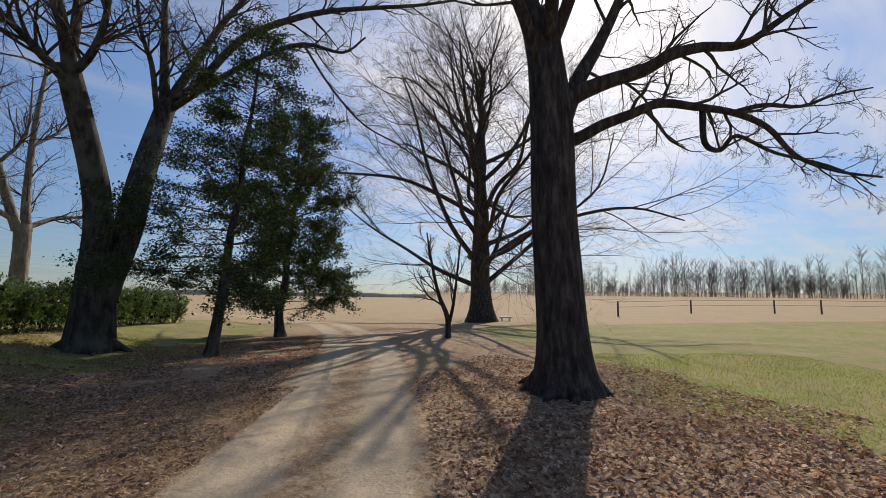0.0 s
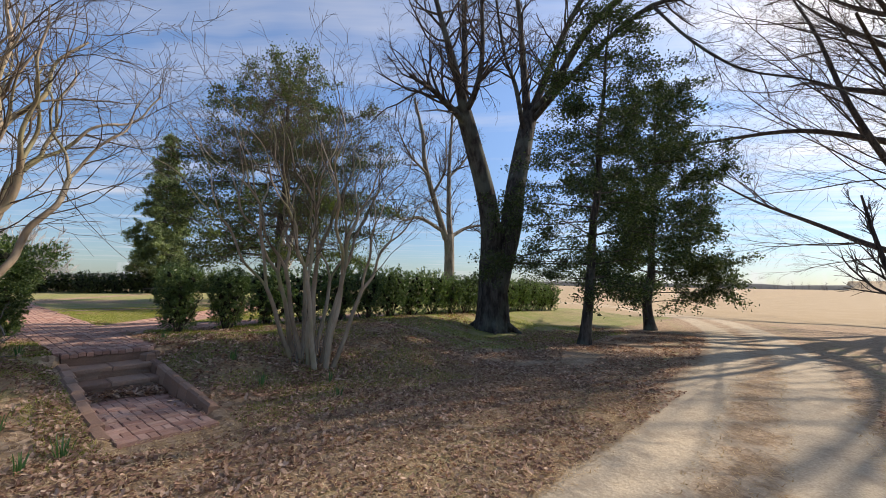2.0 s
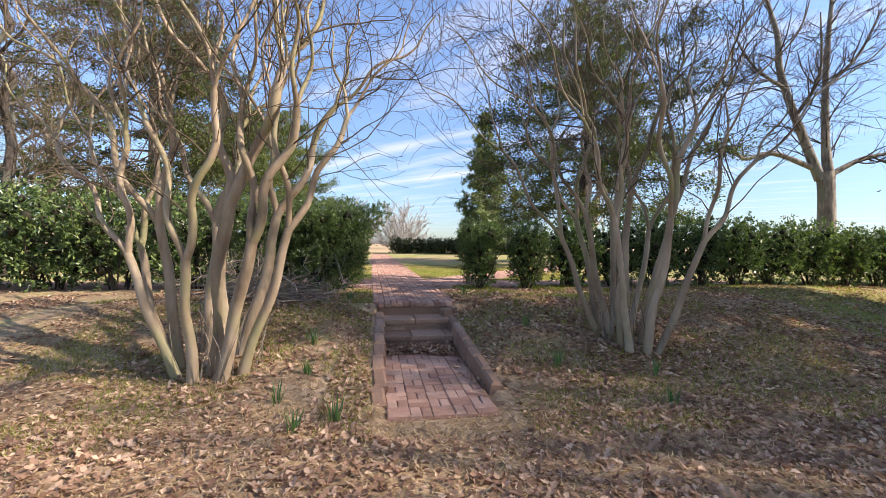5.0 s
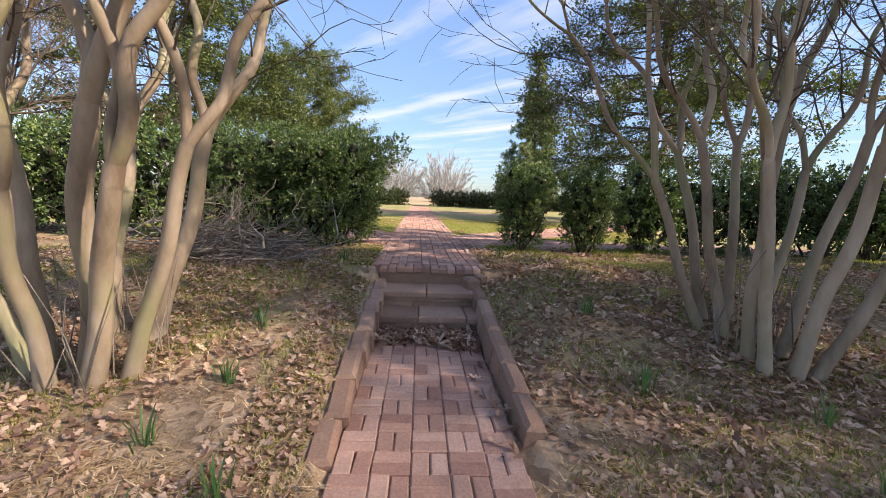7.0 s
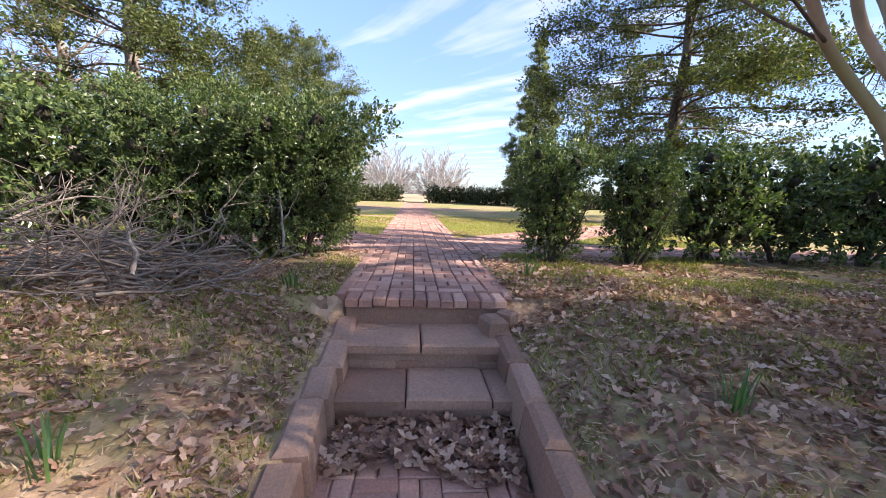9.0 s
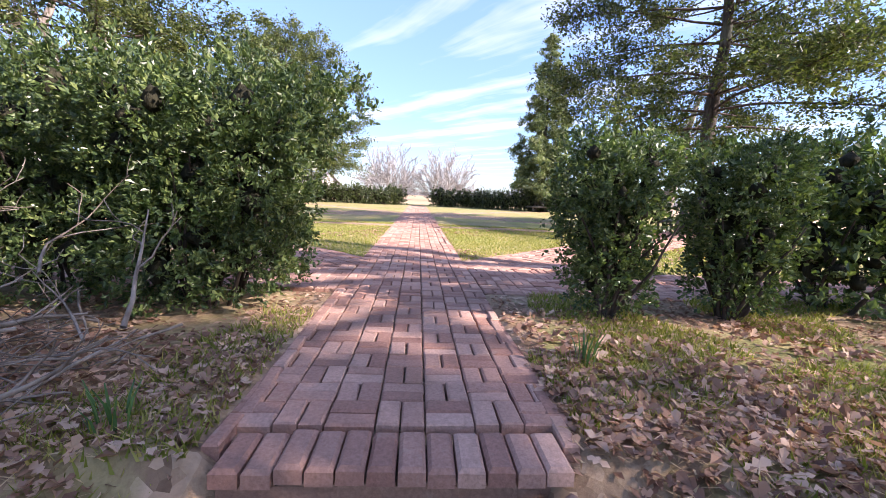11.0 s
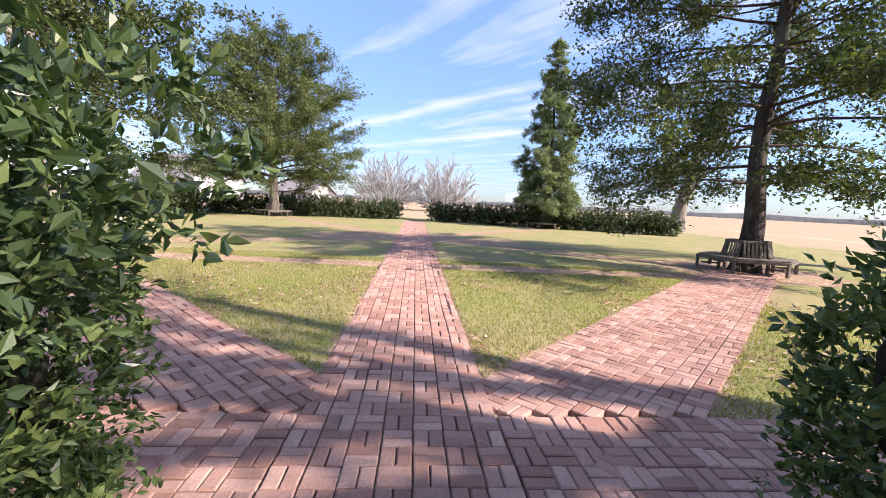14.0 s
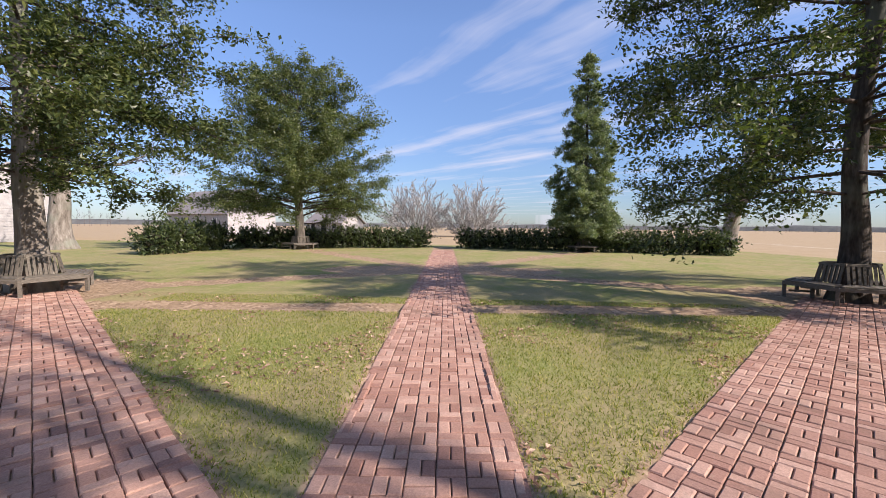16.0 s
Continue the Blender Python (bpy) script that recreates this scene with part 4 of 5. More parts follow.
# ---- shrubs and hedges ----
def shrub_lumps(w, d, hgt, seed, skirt, foot, tip):
    """Rounded masses that fill a clipped shrub: upright sides, level top, drawn in at the foot."""
    rng = np.random.default_rng(seed)
    m = min(w, d, 1.5)
    lumps = []
    for q in range(40):
        r = rng.uniform(0.15, 0.24) * m
        z = skirt * 0.7 + r * 0.7 + (hgt - skirt * 0.7 - r * 1.7) * ((q + rng.uniform()) / 40)
        pull = foot + (1 - foot) * min(1, z / (0.75 * hgt))
        a, e = q * 2.4 + rng.uniform(-0.4, 0.4), rng.uniform(0.25, 1.0) ** 0.5
        ca, sa = math.cos(a), math.sin(a)
        sq = (abs(ca) ** 3.2 + abs(sa) ** 3.2) ** (-1 / 3.2)
        lumps.append((np.array((ca * sq * e * (w / 2 - r * 0.9) * pull, sa * sq * e * (d / 2 - r * 0.9) * pull, z)), r))
    return lumps + [(np.array(q[:3]), q[3]) for q in tip or ()]


def shrub_mesh(w, d, hgt, n, leaf, seed, skirt=0.25, foot=0.85, tip=None, single=False):
    """Leafy shoots that stand off the masses, in tufts with gaps between them."""
    rng = np.random.default_rng(seed + 1000)
    lg = Geo()
    lumps = shrub_lumps(w, d, hgt, seed, skirt, foot, tip)
    cen, rad = np.array([q[0] for q in lumps]), np.array([q[1] for q in lumps])
    per = 11
    S = int(n / per * 1.25)
    k = rng.choice(len(lumps), S, p=rad ** 2 / (rad ** 2).sum())
    v = rows_unit(rng.normal(size=(S, 3)) + np.array((0, 0, 0.15)))
    base = cen[k] + v * (rad[k] * rng.uniform(0.78, 1.04, S))[:, None]
    deep = (np.linalg.norm(base[:, None] - cen[None], axis=2) / rad[None] < 0.52).any(1)
    base, v = base[~deep], v[~deep]
    S = len(base)
    out = rows_unit(v + rng.normal(size=(S, 3)) * 0.35 + np.array((0, 0, 0.35)))
    length = (leaf * rng.uniform(1.2, 3.2, S) * np.where(rng.uniform(size=S) < 0.06, 2.2, 1))[:, None, None]
    c = base[:, None] + out[:, None] * length * rng.uniform(0.05, 1, (S, per, 1)) + rng.normal(size=(S, per, 3)) * leaf * 0.3
    dirs = rows_unit(out[:, None] * 0.75 + rng.normal(size=(S, per, 3)) * 0.6)
    c, dirs = c.reshape(-1, 3), dirs.reshape(-1, 3)
    keep = c[:, 2] > 0.03
    leaf_blades(lg, c[keep] + dirs[keep] * leaf * 0.4, dirs[keep], leaf, rng, 0.52, single=single)
    return lg


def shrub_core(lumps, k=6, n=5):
    """Solid lumps coloured as shade inside a clipped shrub, closing it to the eye."""
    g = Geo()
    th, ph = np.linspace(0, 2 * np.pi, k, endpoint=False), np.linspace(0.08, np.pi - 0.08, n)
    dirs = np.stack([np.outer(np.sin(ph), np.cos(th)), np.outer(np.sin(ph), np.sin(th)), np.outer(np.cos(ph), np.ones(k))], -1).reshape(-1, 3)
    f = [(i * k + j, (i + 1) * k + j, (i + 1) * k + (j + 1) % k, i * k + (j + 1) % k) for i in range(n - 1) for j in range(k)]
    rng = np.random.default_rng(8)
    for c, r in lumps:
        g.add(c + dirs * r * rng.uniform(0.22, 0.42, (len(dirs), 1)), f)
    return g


def stems_geo(w, d, hgt, seed, n=11):
    rng = np.random.default_rng(seed)
    g = Geo()
    for q in range(n):
        a = rng.uniform(0, 6.28)
        p = np.array((math.cos(a) * w * 0.12, math.sin(a) * d * 0.12, -0.08))
        pts = [p]
        dd = unit(np.array((math.cos(a) * 0.28, math.sin(a) * 0.28, 1)))
        for _ in range(5):
            dd = unit(dd + rng.normal(size=3) * 0.12)
            pts.append(pts[-1] + dd * hgt * 0.135)
        g.tube(pts, np.linspace(0.02, 0.006, 6), 5)
    return g


def shrub(label, m, w, d, hgt, n, leaf, seed, material=M_BOX, group="", skirt=0.25, name="hedge_shrub", tip=None, foot=0.85, single=False):
    t = thing(name, label, "hedge shrub", m, group)
    tagged(part("stem_clump", stems_geo(w * foot, d * foot, hgt, seed), M_TWIG, t), kind="stuff")
    # added solid core, coloured dark for the shade between the leaves
    tagged(part("shade_core", shrub_core(shrub_lumps(w, d, hgt, seed, skirt, foot, None)), M_CORE, t), kind="stuff")
    part("foliage", shrub_mesh(w, d, hgt, n, leaf, seed, skirt, foot, tip, single), material, t, smooth=False)
    return t


def at(x, y, rz=0.0, s=1.0, dz=-0.02):
    return Matrix.Translation((x, y, hz(x, y) + dz)) @ pose(0, 0, 0, 0, 0, rz) @ Matrix.Scale(s, 4)


def place(src, x, y, rz, s=(1, 1, 1)):
    ob = copy_thing(src, Matrix.Translation((x, y, hz(x, y) - 0.02)) @ pose(0, 0, 0, 0, 0, rz))
    ob.scale = s
    return ob


# ---- benches ----
def tree_bench(c, label, turn=0.0, back=True):
    t = thing("tree_bench", label, "bench", Matrix.Translation((c[0], c[1], HIGH)) @ pose(0, 0, 0, 0, 0, turn), "tree benches")
    ri, ro, zs = 0.62, 1.12, 0.43
    for q in range(6):
        a0, a1 = radians(60 * q), radians(60 * q + 60)
        mid = (a0 + a1) / 2
        k = math.cos(radians(30))
        for s in range(4):
            r = ri + (ro - ri) * (s + 0.5) / 4
            L = 2 * r * math.tan(radians(30)) * 0.985 * k + 0.06
            g = Geo()
            g.box(pose(math.cos(mid) * r * 1.0, math.sin(mid) * r * 1.0, zs - 0.03, 0, 0, math.degrees(mid) + 90), L, 0.105, 0.032, 0.005)
            part("seat_slat", g, M_BENCH, t, smooth=False)
        g = Geo()
        g.box(pose(math.cos(mid) * (ro + 0.01), math.sin(mid) * (ro + 0.01), zs - 0.11, 0, 0, math.degrees(mid) + 90), 2 * ro * math.tan(radians(30)) * 0.97, 0.03, 0.08, 0.004)
        part("apron", g, M_BENCH, t, smooth=False)
        for r in (ri + 0.02, ro + 0.05):
            g = Geo()
            g.box(pose(math.cos(a0) * r * 1.08, math.sin(a0) * r * 1.08, 0, 0, 0, 60 * q), 0.07, 0.07, zs - 0.03, 0.004)
            part("leg", g, M_BENCH, t, smooth=False)
        g = Geo()
        g.box(pose(math.cos(a0) * 0.92, math.sin(a0) * 0.92, 0.14, 0, 0, 60 * q), 0.5, 0.035, 0.05, 0.004)
        part("stretcher", g, M_BENCH, t, smooth=False)
        if back:
            for s in range(6):
                v = (s - 2.5) * 0.098
                g = Geo()
                g.box(Matrix(), 0.02, 0.055, 0.46, 0.004)
                ob = part("back_slat", g, M_BENCH, t, smooth=False)
                ob.matrix_basis = pose(0, 0, 0, 0, 0, math.degrees(mid)) @ pose(0.6, v, zs + 0.0, 0, -13, 0)
            g = Geo()
            g.box(Matrix(), 0.035, 0.62, 0.06, 0.008)
            ob = part("top_rail", g, M_BENCH, t, smooth=False)
            ob.matrix_basis = pose(0, 0, 0, 0, 0, math.degrees(mid)) @ pose(0.5, 0, zs + 0.42, 0, -13, 0)
    return t


# ---- far buildings ----
def barn(c, turn, L, W, wall, roof, label):
    bz = hz(*c)
    t = thing("barn", label, "building", Matrix.Translation((*c, bz)) @ pose(0, 0, 0, 0, 0, turn), "farm buildings")
    g = Geo()
    g.box(Matrix.Translation((0, 0, -0.3)), L, W, wall + 0.3)
    for s in (-1, 1):
        x = s * L / 2
        g.add([(x, -W / 2, wall), (x, W / 2, wall), (x, 0, wall + roof)], [(0, 1, 2, 2)])
    part("wall", g, M_SIDING, t, smooth=False)
    k = 0
    while k * 0.22 < wall - 0.1:
        g = Geo()
        g.box(Matrix.Translation((0, -W / 2 - 0.012, k * 0.22)), L, 0.025, 0.205, 0.004)
        g.box(Matrix.Translation((L / 2 + 0.012, 0, k * 0.22)), 0.025, W, 0.205, 0.004)
        part("siding_board", g, M_SIDING, t, smooth=False)
        k += 1
    sl = math.degrees(math.atan2(roof, W / 2))
    for s in (-1, 1):
        g = Geo()
        g.box(Matrix(), L + 0.8, math.hypot(W / 2, roof) + 0.5, 0.14)
        ob = part("roof", g, M_ROOF, t, smooth=False)
        ob.matrix_basis = pose(0, s * (W / 4 + 0.15), wall + roof / 2 - 0.05, -s * sl, 0, 0)
    for q, (x, wd, hh, z0) in enumerate(((-L * 0.3, 1.0, 1.2, 1.2), (0, 1.3, 2.1, 0), (L * 0.3, 1.0, 1.2, 1.2))):
        g = Geo()
        g.box(Matrix.Translation((x, -W / 2 - 0.03, z0)), wd, 0.06, hh)
        op = part("door" if z0 == 0 else "window", g, M_DARK, t, smooth=False)
        fr = Geo()
        for dx in (-wd / 2 - 0.05, wd / 2 + 0.05):
            fr.box(Matrix.Translation((x + dx, -W / 2 - 0.045, z0)), 0.1, 0.09, hh + 0.1)
        fr.box(Matrix.Translation((x, -W / 2 - 0.045, z0 + hh + 0.1)), wd + 0.2, 0.09, 0.1)
        part("frame", fr, M_WHITE, op, smooth=False)
        if z0:
            fr = Geo()
            fr.box(Matrix.Translation((x, -W / 2 - 0.08, z0 - 0.06)), wd + 0.24, 0.16, 0.06)
            part("sill", fr, M_WHITE, op, smooth=False)
    return t


# ---- build: setting ----
build_steps()
oak()
maple()
bare_big("oak_tree", "great spreading bare oak at the edge of the field", (4.1, 32.0), 23.0, 0.8, M_OAK, 28, 34, 17.5, SP_BIG, clear=0.12, rise=(0.18, 1.1))
crape((-7.35, -0.25), "pale smooth-barked crape myrtle with many bare stems", 4,
      [(0.12, -0.28, 0.05, -0.4, 0.05, 1.5), (-0.05, -0.36, -0.05, -0.16, 0.06, 1.7), (0.05, 0.03, 0.1, 0.1, 0.085, 1.9), (0.2, 0.12, 0.16, 0.3, 0.07, 1.6),
       (0.1, 0.3, 0.1, 0.38, 0.055, 1.75), (-0.35, 0.15, -0.2, 0.22, 0.07, 1.8), (-0.4, -0.2, -0.32, -0.1, 0.07, 1.7), (-0.2, -0.5, -0.15, -0.38, 0.05, 1.5), (0.24, -0.1, 0.22, 0.02, 0.055, 1.4)])
crape((-7.95, 4.72), "bare crape myrtle with a sheaf of slender tan stems", 9,
      [(0.4, -0.08, 0.1, -0.2, 0.044, 1.7), (0.42, 0.1, 0.22, 0.06, 0.05, 1.8), (0.45, 0.2, 0.2, 0.32, 0.044, 1.6), (0.2, 0.14, 0.05, 0.24, 0.044, 1.9), (0.22, -0.1, 0.1, -0.1, 0.04, 1.6),
       (-0.06, -0.08, -0.05, -0.24, 0.044, 1.8), (-0.2, -0.2, -0.1, -0.4, 0.042, 1.5), (-0.32, -0.1, -0.2, -0.18, 0.044, 1.7), (-0.28, 0.07, -0.25, 0.1, 0.044, 1.8), (-0.08, 0.17, -0.12, 0.28, 0.04, 1.6), (0.05, 0.03, 0.0, 0.02, 0.05, 2.0)], 0.7)
evergreen("holly_tree", "dark holly with a slim trunk beside the drive", (-6.3, 12.65), 10.3, 3.1, 1.2, 0.16, 12, M_HOLLY, 56000, 0.08, 0.5, (1.0, 0), 0.12, M_MAPLE, 74)
evergreen("holly_tree", "second holly with low dense foliage beside the drive", (-6.55, 19.2), 10.2, 3.3, 0.9, 0.2, 13, M_HOLLY, 80000, 0.1, 0.4, (0.5, 0), 0.12, M_MAPLE, 74, single=True)
evergreen("holly_tree", "tall broad evergreen with layered boughs above a round bench", TREE_R[:2], 13.5, 6.3, 2.2, 0.3, 14, M_EVER, 92000, 0.12, 0.4, (0.3, 0), 0.16, M_MAPLE, 100)
evergreen("holly_tree", "tall evergreen with mottled trunk above a round bench", TREE_L[:2], 12.5, 5.1, 2.4, 0.34, 15, M_EVER, 84000, 0.115, 0.4, (0, 0), 0.16, M_PALE, 96)
evergreen("holly_tree", "lighter grey-green evergreen before the far hedge", TREE_FL[:2], 12.3, 6.8, 1.7, 0.36, 16, M_LIGHTLEAF, 150000, 0.135, 0.42, (0.4, 0), 0.03, M_PALE, 150, single=True)
evergreen("spruce_tree", "narrow spruce with drooping boughs above a bench", SPRUCE[:2], 14.3, 3.4, 1.6, 0.22, 17, M_SPRUCE, 110000, 0.13, 0.9, (0, 0), 0.36, M_MAPLE, 105, single=True)

# bare trees beyond the hedges
guided_tree("bare_tree", "pale bare tree with crooked forking limbs behind the hedge", (-22.0, 23.8),
            [(-22.0, 23.8, -0.6), (-22.0, 23.8, 1.5), (-22.0, 23.8, 3.4), (-22.05, 23.7, 5.0)], (0.42, 0.36), [
                ([(-22.09, 23.51, 4.6), (-22.27, 22.94, 6.2), (-22.38, 21.46, 9.9), (-22.27, 21.07, 12), (-22.58, 20.45, 14.6)], 0.26, 0.08, 10, 2.4),
                ([(-21.97, 23.9, 4.6), (-22.2, 23.9, 6.4), (-22.47, 24.15, 10.6), (-22.48, 24.48, 14.9)], 0.26, 0.08, 10, 2.6),
                ([(-22.18, 23.23, 5.2), (-22.57, 21.22, 6.0), (-22.79, 19.78, 5.7), (-22.93, 18.97, 6.4), (-23.24, 17.59, 5.4)], 0.15, 0.03, 9, 1.7),
                ([(-21.94, 23.99, 4.9), (-21.7, 25.52, 5.7), (-21.29, 27.19, 6.1), (-20.91, 28.77, 7.2)], 0.15, 0.03, 9, 1.8),
                ([(-22.29, 21.74, 9.2), (-22.57, 20.12, 10.4), (-22.83, 18.92, 12.4)], 0.11, 0.03, 8, 1.8),
                ([(-22.39, 24.05, 9.5), (-22.12, 25.63, 11.2), (-21.83, 26.58, 13.5)], 0.11, 0.03, 8, 1.8),
                ([(-22.25, 22.27, 8), (-21.27, 22.44, 9.6), (-20.76, 21.86, 12.4)], 0.1, 0.03, 8, 1.8),
            ], M_PALE, 41, SP_MID, M_TWIG, 0.2, 0.3, 1.6)
bare_big("bare_tree", "leaning pale bare tree behind the far hedge", (-50.0, 24.0), 13, 0.65, M_PALE, 42, 9, 8, clear=0.12, rise=(0.5, 1.0), lean=(1, 2))
bare_big("bare_tree", "thick pale-barked tree by the farm buildings", (-38, -24.5), 16, 0.65, M_PALE, 43, 10, 8, clear=0.3)
bare_big("bare_tree", "brown twiggy tree behind the hedge", (-15.5, -9.0), 9, 0.16, M_MAPLE, 44, 14, 4.6, clear=0.1, rise=(0.5, 1.1), twig=M_CTWIG)
bare_big("bare_tree", "brown twiggy tree behind the hedge", (-18.5, -14.0), 10, 0.2, M_MAPLE, 45, 14, 5, clear=0.1, rise=(0.5, 1.1), twig=M_CTWIG)


def round_bush(c, hgt, w, seed):
    rng = np.random.default_rng(seed)
    t = thing("bare_shrub", "tall rounded grey leafless shrub in the field", "shrub", Matrix.Translation((*c, hz(*c))), "grey shrubs")
    st, tw = Geo(), Geo()
    sp = dict(segs=(5, 4, 3), kids=(10, 8), wob=0.1, trop=(0.03, 0.02, 0.0), ang=(12, 40), ratio=0.4, thin=0.55, tip=0.034, **{"from": 0.25})
    for q in range(32):
        a = q * 2.4
        e = math.sqrt((q + 0.5) / 32)
        th = e * radians(66)
        d = np.array((math.cos(a) * math.sin(th), math.sin(a) * math.sin(th), math.cos(th)))
        sprout(tw, np.array((math.cos(a) * 0.4, math.sin(a) * 0.4, -0.1)), d, (hgt + (w * 0.5 - hgt) * e * e) * rng.uniform(0.85, 1.02), 0.06, 0, sp, rng)
    tagged(part("twig_crown", tw, M_GREYTWIG, t), kind="stuff")


round_bush((-84, -7.0), 8.6, 14.0, 61)
round_bush((-86, 2.6), 8.9, 11.0, 62)


def sapling():
    rng = np.random.default_rng(70)
    x, y = 0.85, 18.55
    t = thing("young_tree", "young bare tree with two dark upright stems", "tree", Matrix.Translation((x, y, hz(x, y))))
    tw = Geo()
    sp = dict(segs=(5, 4, 3), kids=(6, 5), wob=0.1, trop=(0.1, 0.08, 0.0), ang=(20, 45), ratio=0.5, thin=0.6, tip=0.006, **{"from": 0.2})
    for pts, r in (([(0, 0, -0.1), (-0.05, 0, 0.9), (-0.45, 0, 1.9), (-0.75, 0.1, 3.2), (-1.0, 0.1, 4.6)], 0.14), ([(0, 0, 0.5), (0.2, 0, 1.4), (0.35, 0.1, 2.6), (0.5, 0, 4.2)], 0.09)):
        limb(t, pts, r, 0.03, M_OAK, sp, rng, tw, 7, 0.35, 1.5, "stem")
    tagged(part("twig_crown", tw, M_TWIG, t), kind="stuff")


sapling()

# hedges
HG = "clipped garden hedge"
rs = random.Random(9)
for k, (x, y, w, d, h, n) in enumerate(((-11.65, 0.3, 1.65, 1.75, 1.95, 52000), (-11.75, -0.95, 1.8, 1.8, 2.0, 34000))):
    shrub("dense dark green box hedge shrub beside the walk", at(x, y, 0), w, d, h, n, 0.044, 80 + k, group=HG, skirt=0.12, tip=[(0.2, 0.8, 1.5, 0.28), (0.0, 1.03, 1.62, 0.2), (0.35, 0.5, 1.15, 0.33), (0.4, 0.0, 0.6, 0.4)] if k == 0 else None)
hl = shrub("dark green box hedge shrub in a clipped row", at(-11.8, -2.5, 30), 1.9, 1.9, 2.0, 7500, 0.08, 85, group=HG, skirt=0.15)
for k in range(7):
    place(hl, -11.9 - 0.12 * k, -3.9 - 1.45 * k, rs.uniform(0, 360), (1, 1, rs.uniform(0.95, 1.08)))
for k, (x, y, w, d, h, n) in enumerate(((-11.65, 3.5, 0.92, 0.86, 1.55, 18000), (-11.75, 4.6, 0.95, 0.9, 1.5, 18000))):
    shrub("vase-shaped dark yew shrub with bare foot beside the walk", at(x, y, rs.uniform(0, 360)), w * 1.06, d * 1.06, h, n, 0.042, 90 + k, M_BOX, HG, 0.2, foot=0.3)
hr = shrub("glossy green hedge shrub with a thin leggy foot", at(-12.15, 5.85, 10), 1.25, 1.2, 1.6, 6000, 0.075, 95, group=HG, skirt=0.22, foot=0.7)
for k in range(15):
    y = 7.0 + 1.12 * k
    place(hr, -12.3 - 0.06 * k, y, rs.uniform(0, 360), (1, 1, rs.uniform(0.95, 1.1)))
far_src = shrub("dark yew in a low clipped hedge at the garden's end", at(-46.2, 1.9, 0), 1.7, 1.7, 1.4, 2600, 0.16, 97, M_YEW, "far clipped hedge", 0.1, single=True)


def hedge_row(a, b, step=1.15, hs=1.0):
    n = max(1, int(math.dist(a, b) / step))
    for k in range(n + 1):
        f = k / n
        place(far_src, a[0] + (b[0] - a[0]) * f, a[1] + (b[1] - a[1]) * f, rs.uniform(0, 360), (rs.uniform(0.9, 1.1), rs.uniform(0.9, 1.1), hs * rs.uniform(0.94, 1.06)))


hedge_row((-46.0, 3.0), (-40.8, 18.4))
hedge_row((-46.4, -2.0), (-41.8, -14.2))
hedge_row((-40.0, -15.0), (-34.5, -15.4), hs=1.15)

# benches round the trees
tree_bench(TREE_R, "weathered hexagonal teak bench round a tree trunk", 12)
tree_bench(TREE_L, "weathered hexagonal teak bench round a mottled trunk", 40)
tree_bench(SPRUCE, "weathered hexagonal bench under the spruce", 20)
tree_bench(TREE_FL, "weathered hexagonal bench half hidden by foliage", 5)

# farm buildings
barn((-78, -38), 63, 16, 8, 3.4, 3.6, "long low white farm building with grey shingle roof")
barn((-86, -22), 60, 9, 5, 2.2, 1.8, "small white shed with grey roof")
barn((-50, -42), 50, 12, 7, 3.4, 3.2, "white clapboard outbuilding with grey roof")


# fence along the field
def fence():
    pts = [(18.0, 39.0), (27.0, 42.0), (36.0, 42.2), (39.5, 40.6), (45.0, 38.8), (56, 36)]
    t = thing("field_fence", "dark wooden posts with thin wire at the field's edge", "fence")
    tops = []
    for x, y in pts:
        g = Geo()
        z = hz(x, y)
        g.tube([(x, y, z - 0.2), (x, y, z + 0.6), (x, y, z + 1.4)], [0.085, 0.08, 0.075], 8, cap=True)
        part("post", g, M_POST, t)
        tops.append((x, y, z + 1.35))
    for dz in (0.0, -0.5):
        g = Geo()
        for a, b in zip(tops[:-1], tops[1:]):
            g.tube([(a[0], a[1], a[2] + dz), ((a[0] + b[0]) / 2, (a[1] + b[1]) / 2, (a[2] + b[2]) / 2 + dz - 0.03), (b[0], b[1], b[2] + dz)], [0.012] * 3, 4)
        part("wire", g, M_POST, t)


fence()
# unidentified white object, built as a plain slab on two feet
t = thing("white_trough", "small white block lying by the oak", "trough", Matrix.Translation((6.2, 33, hz(6.2, 33))))
g = Geo()
g.box(Matrix.Translation((0, 0, 0.25)), 0.9, 0.4, 0.1, 0.02)
g.box(Matrix.Translation((-0.3, 0, 0)), 0.08, 0.3, 0.26)
g.box(Matrix.Translation((0.3, 0, 0)), 0.08, 0.3, 0.26)
part("slab", g, M_WHITE, t, smooth=False)


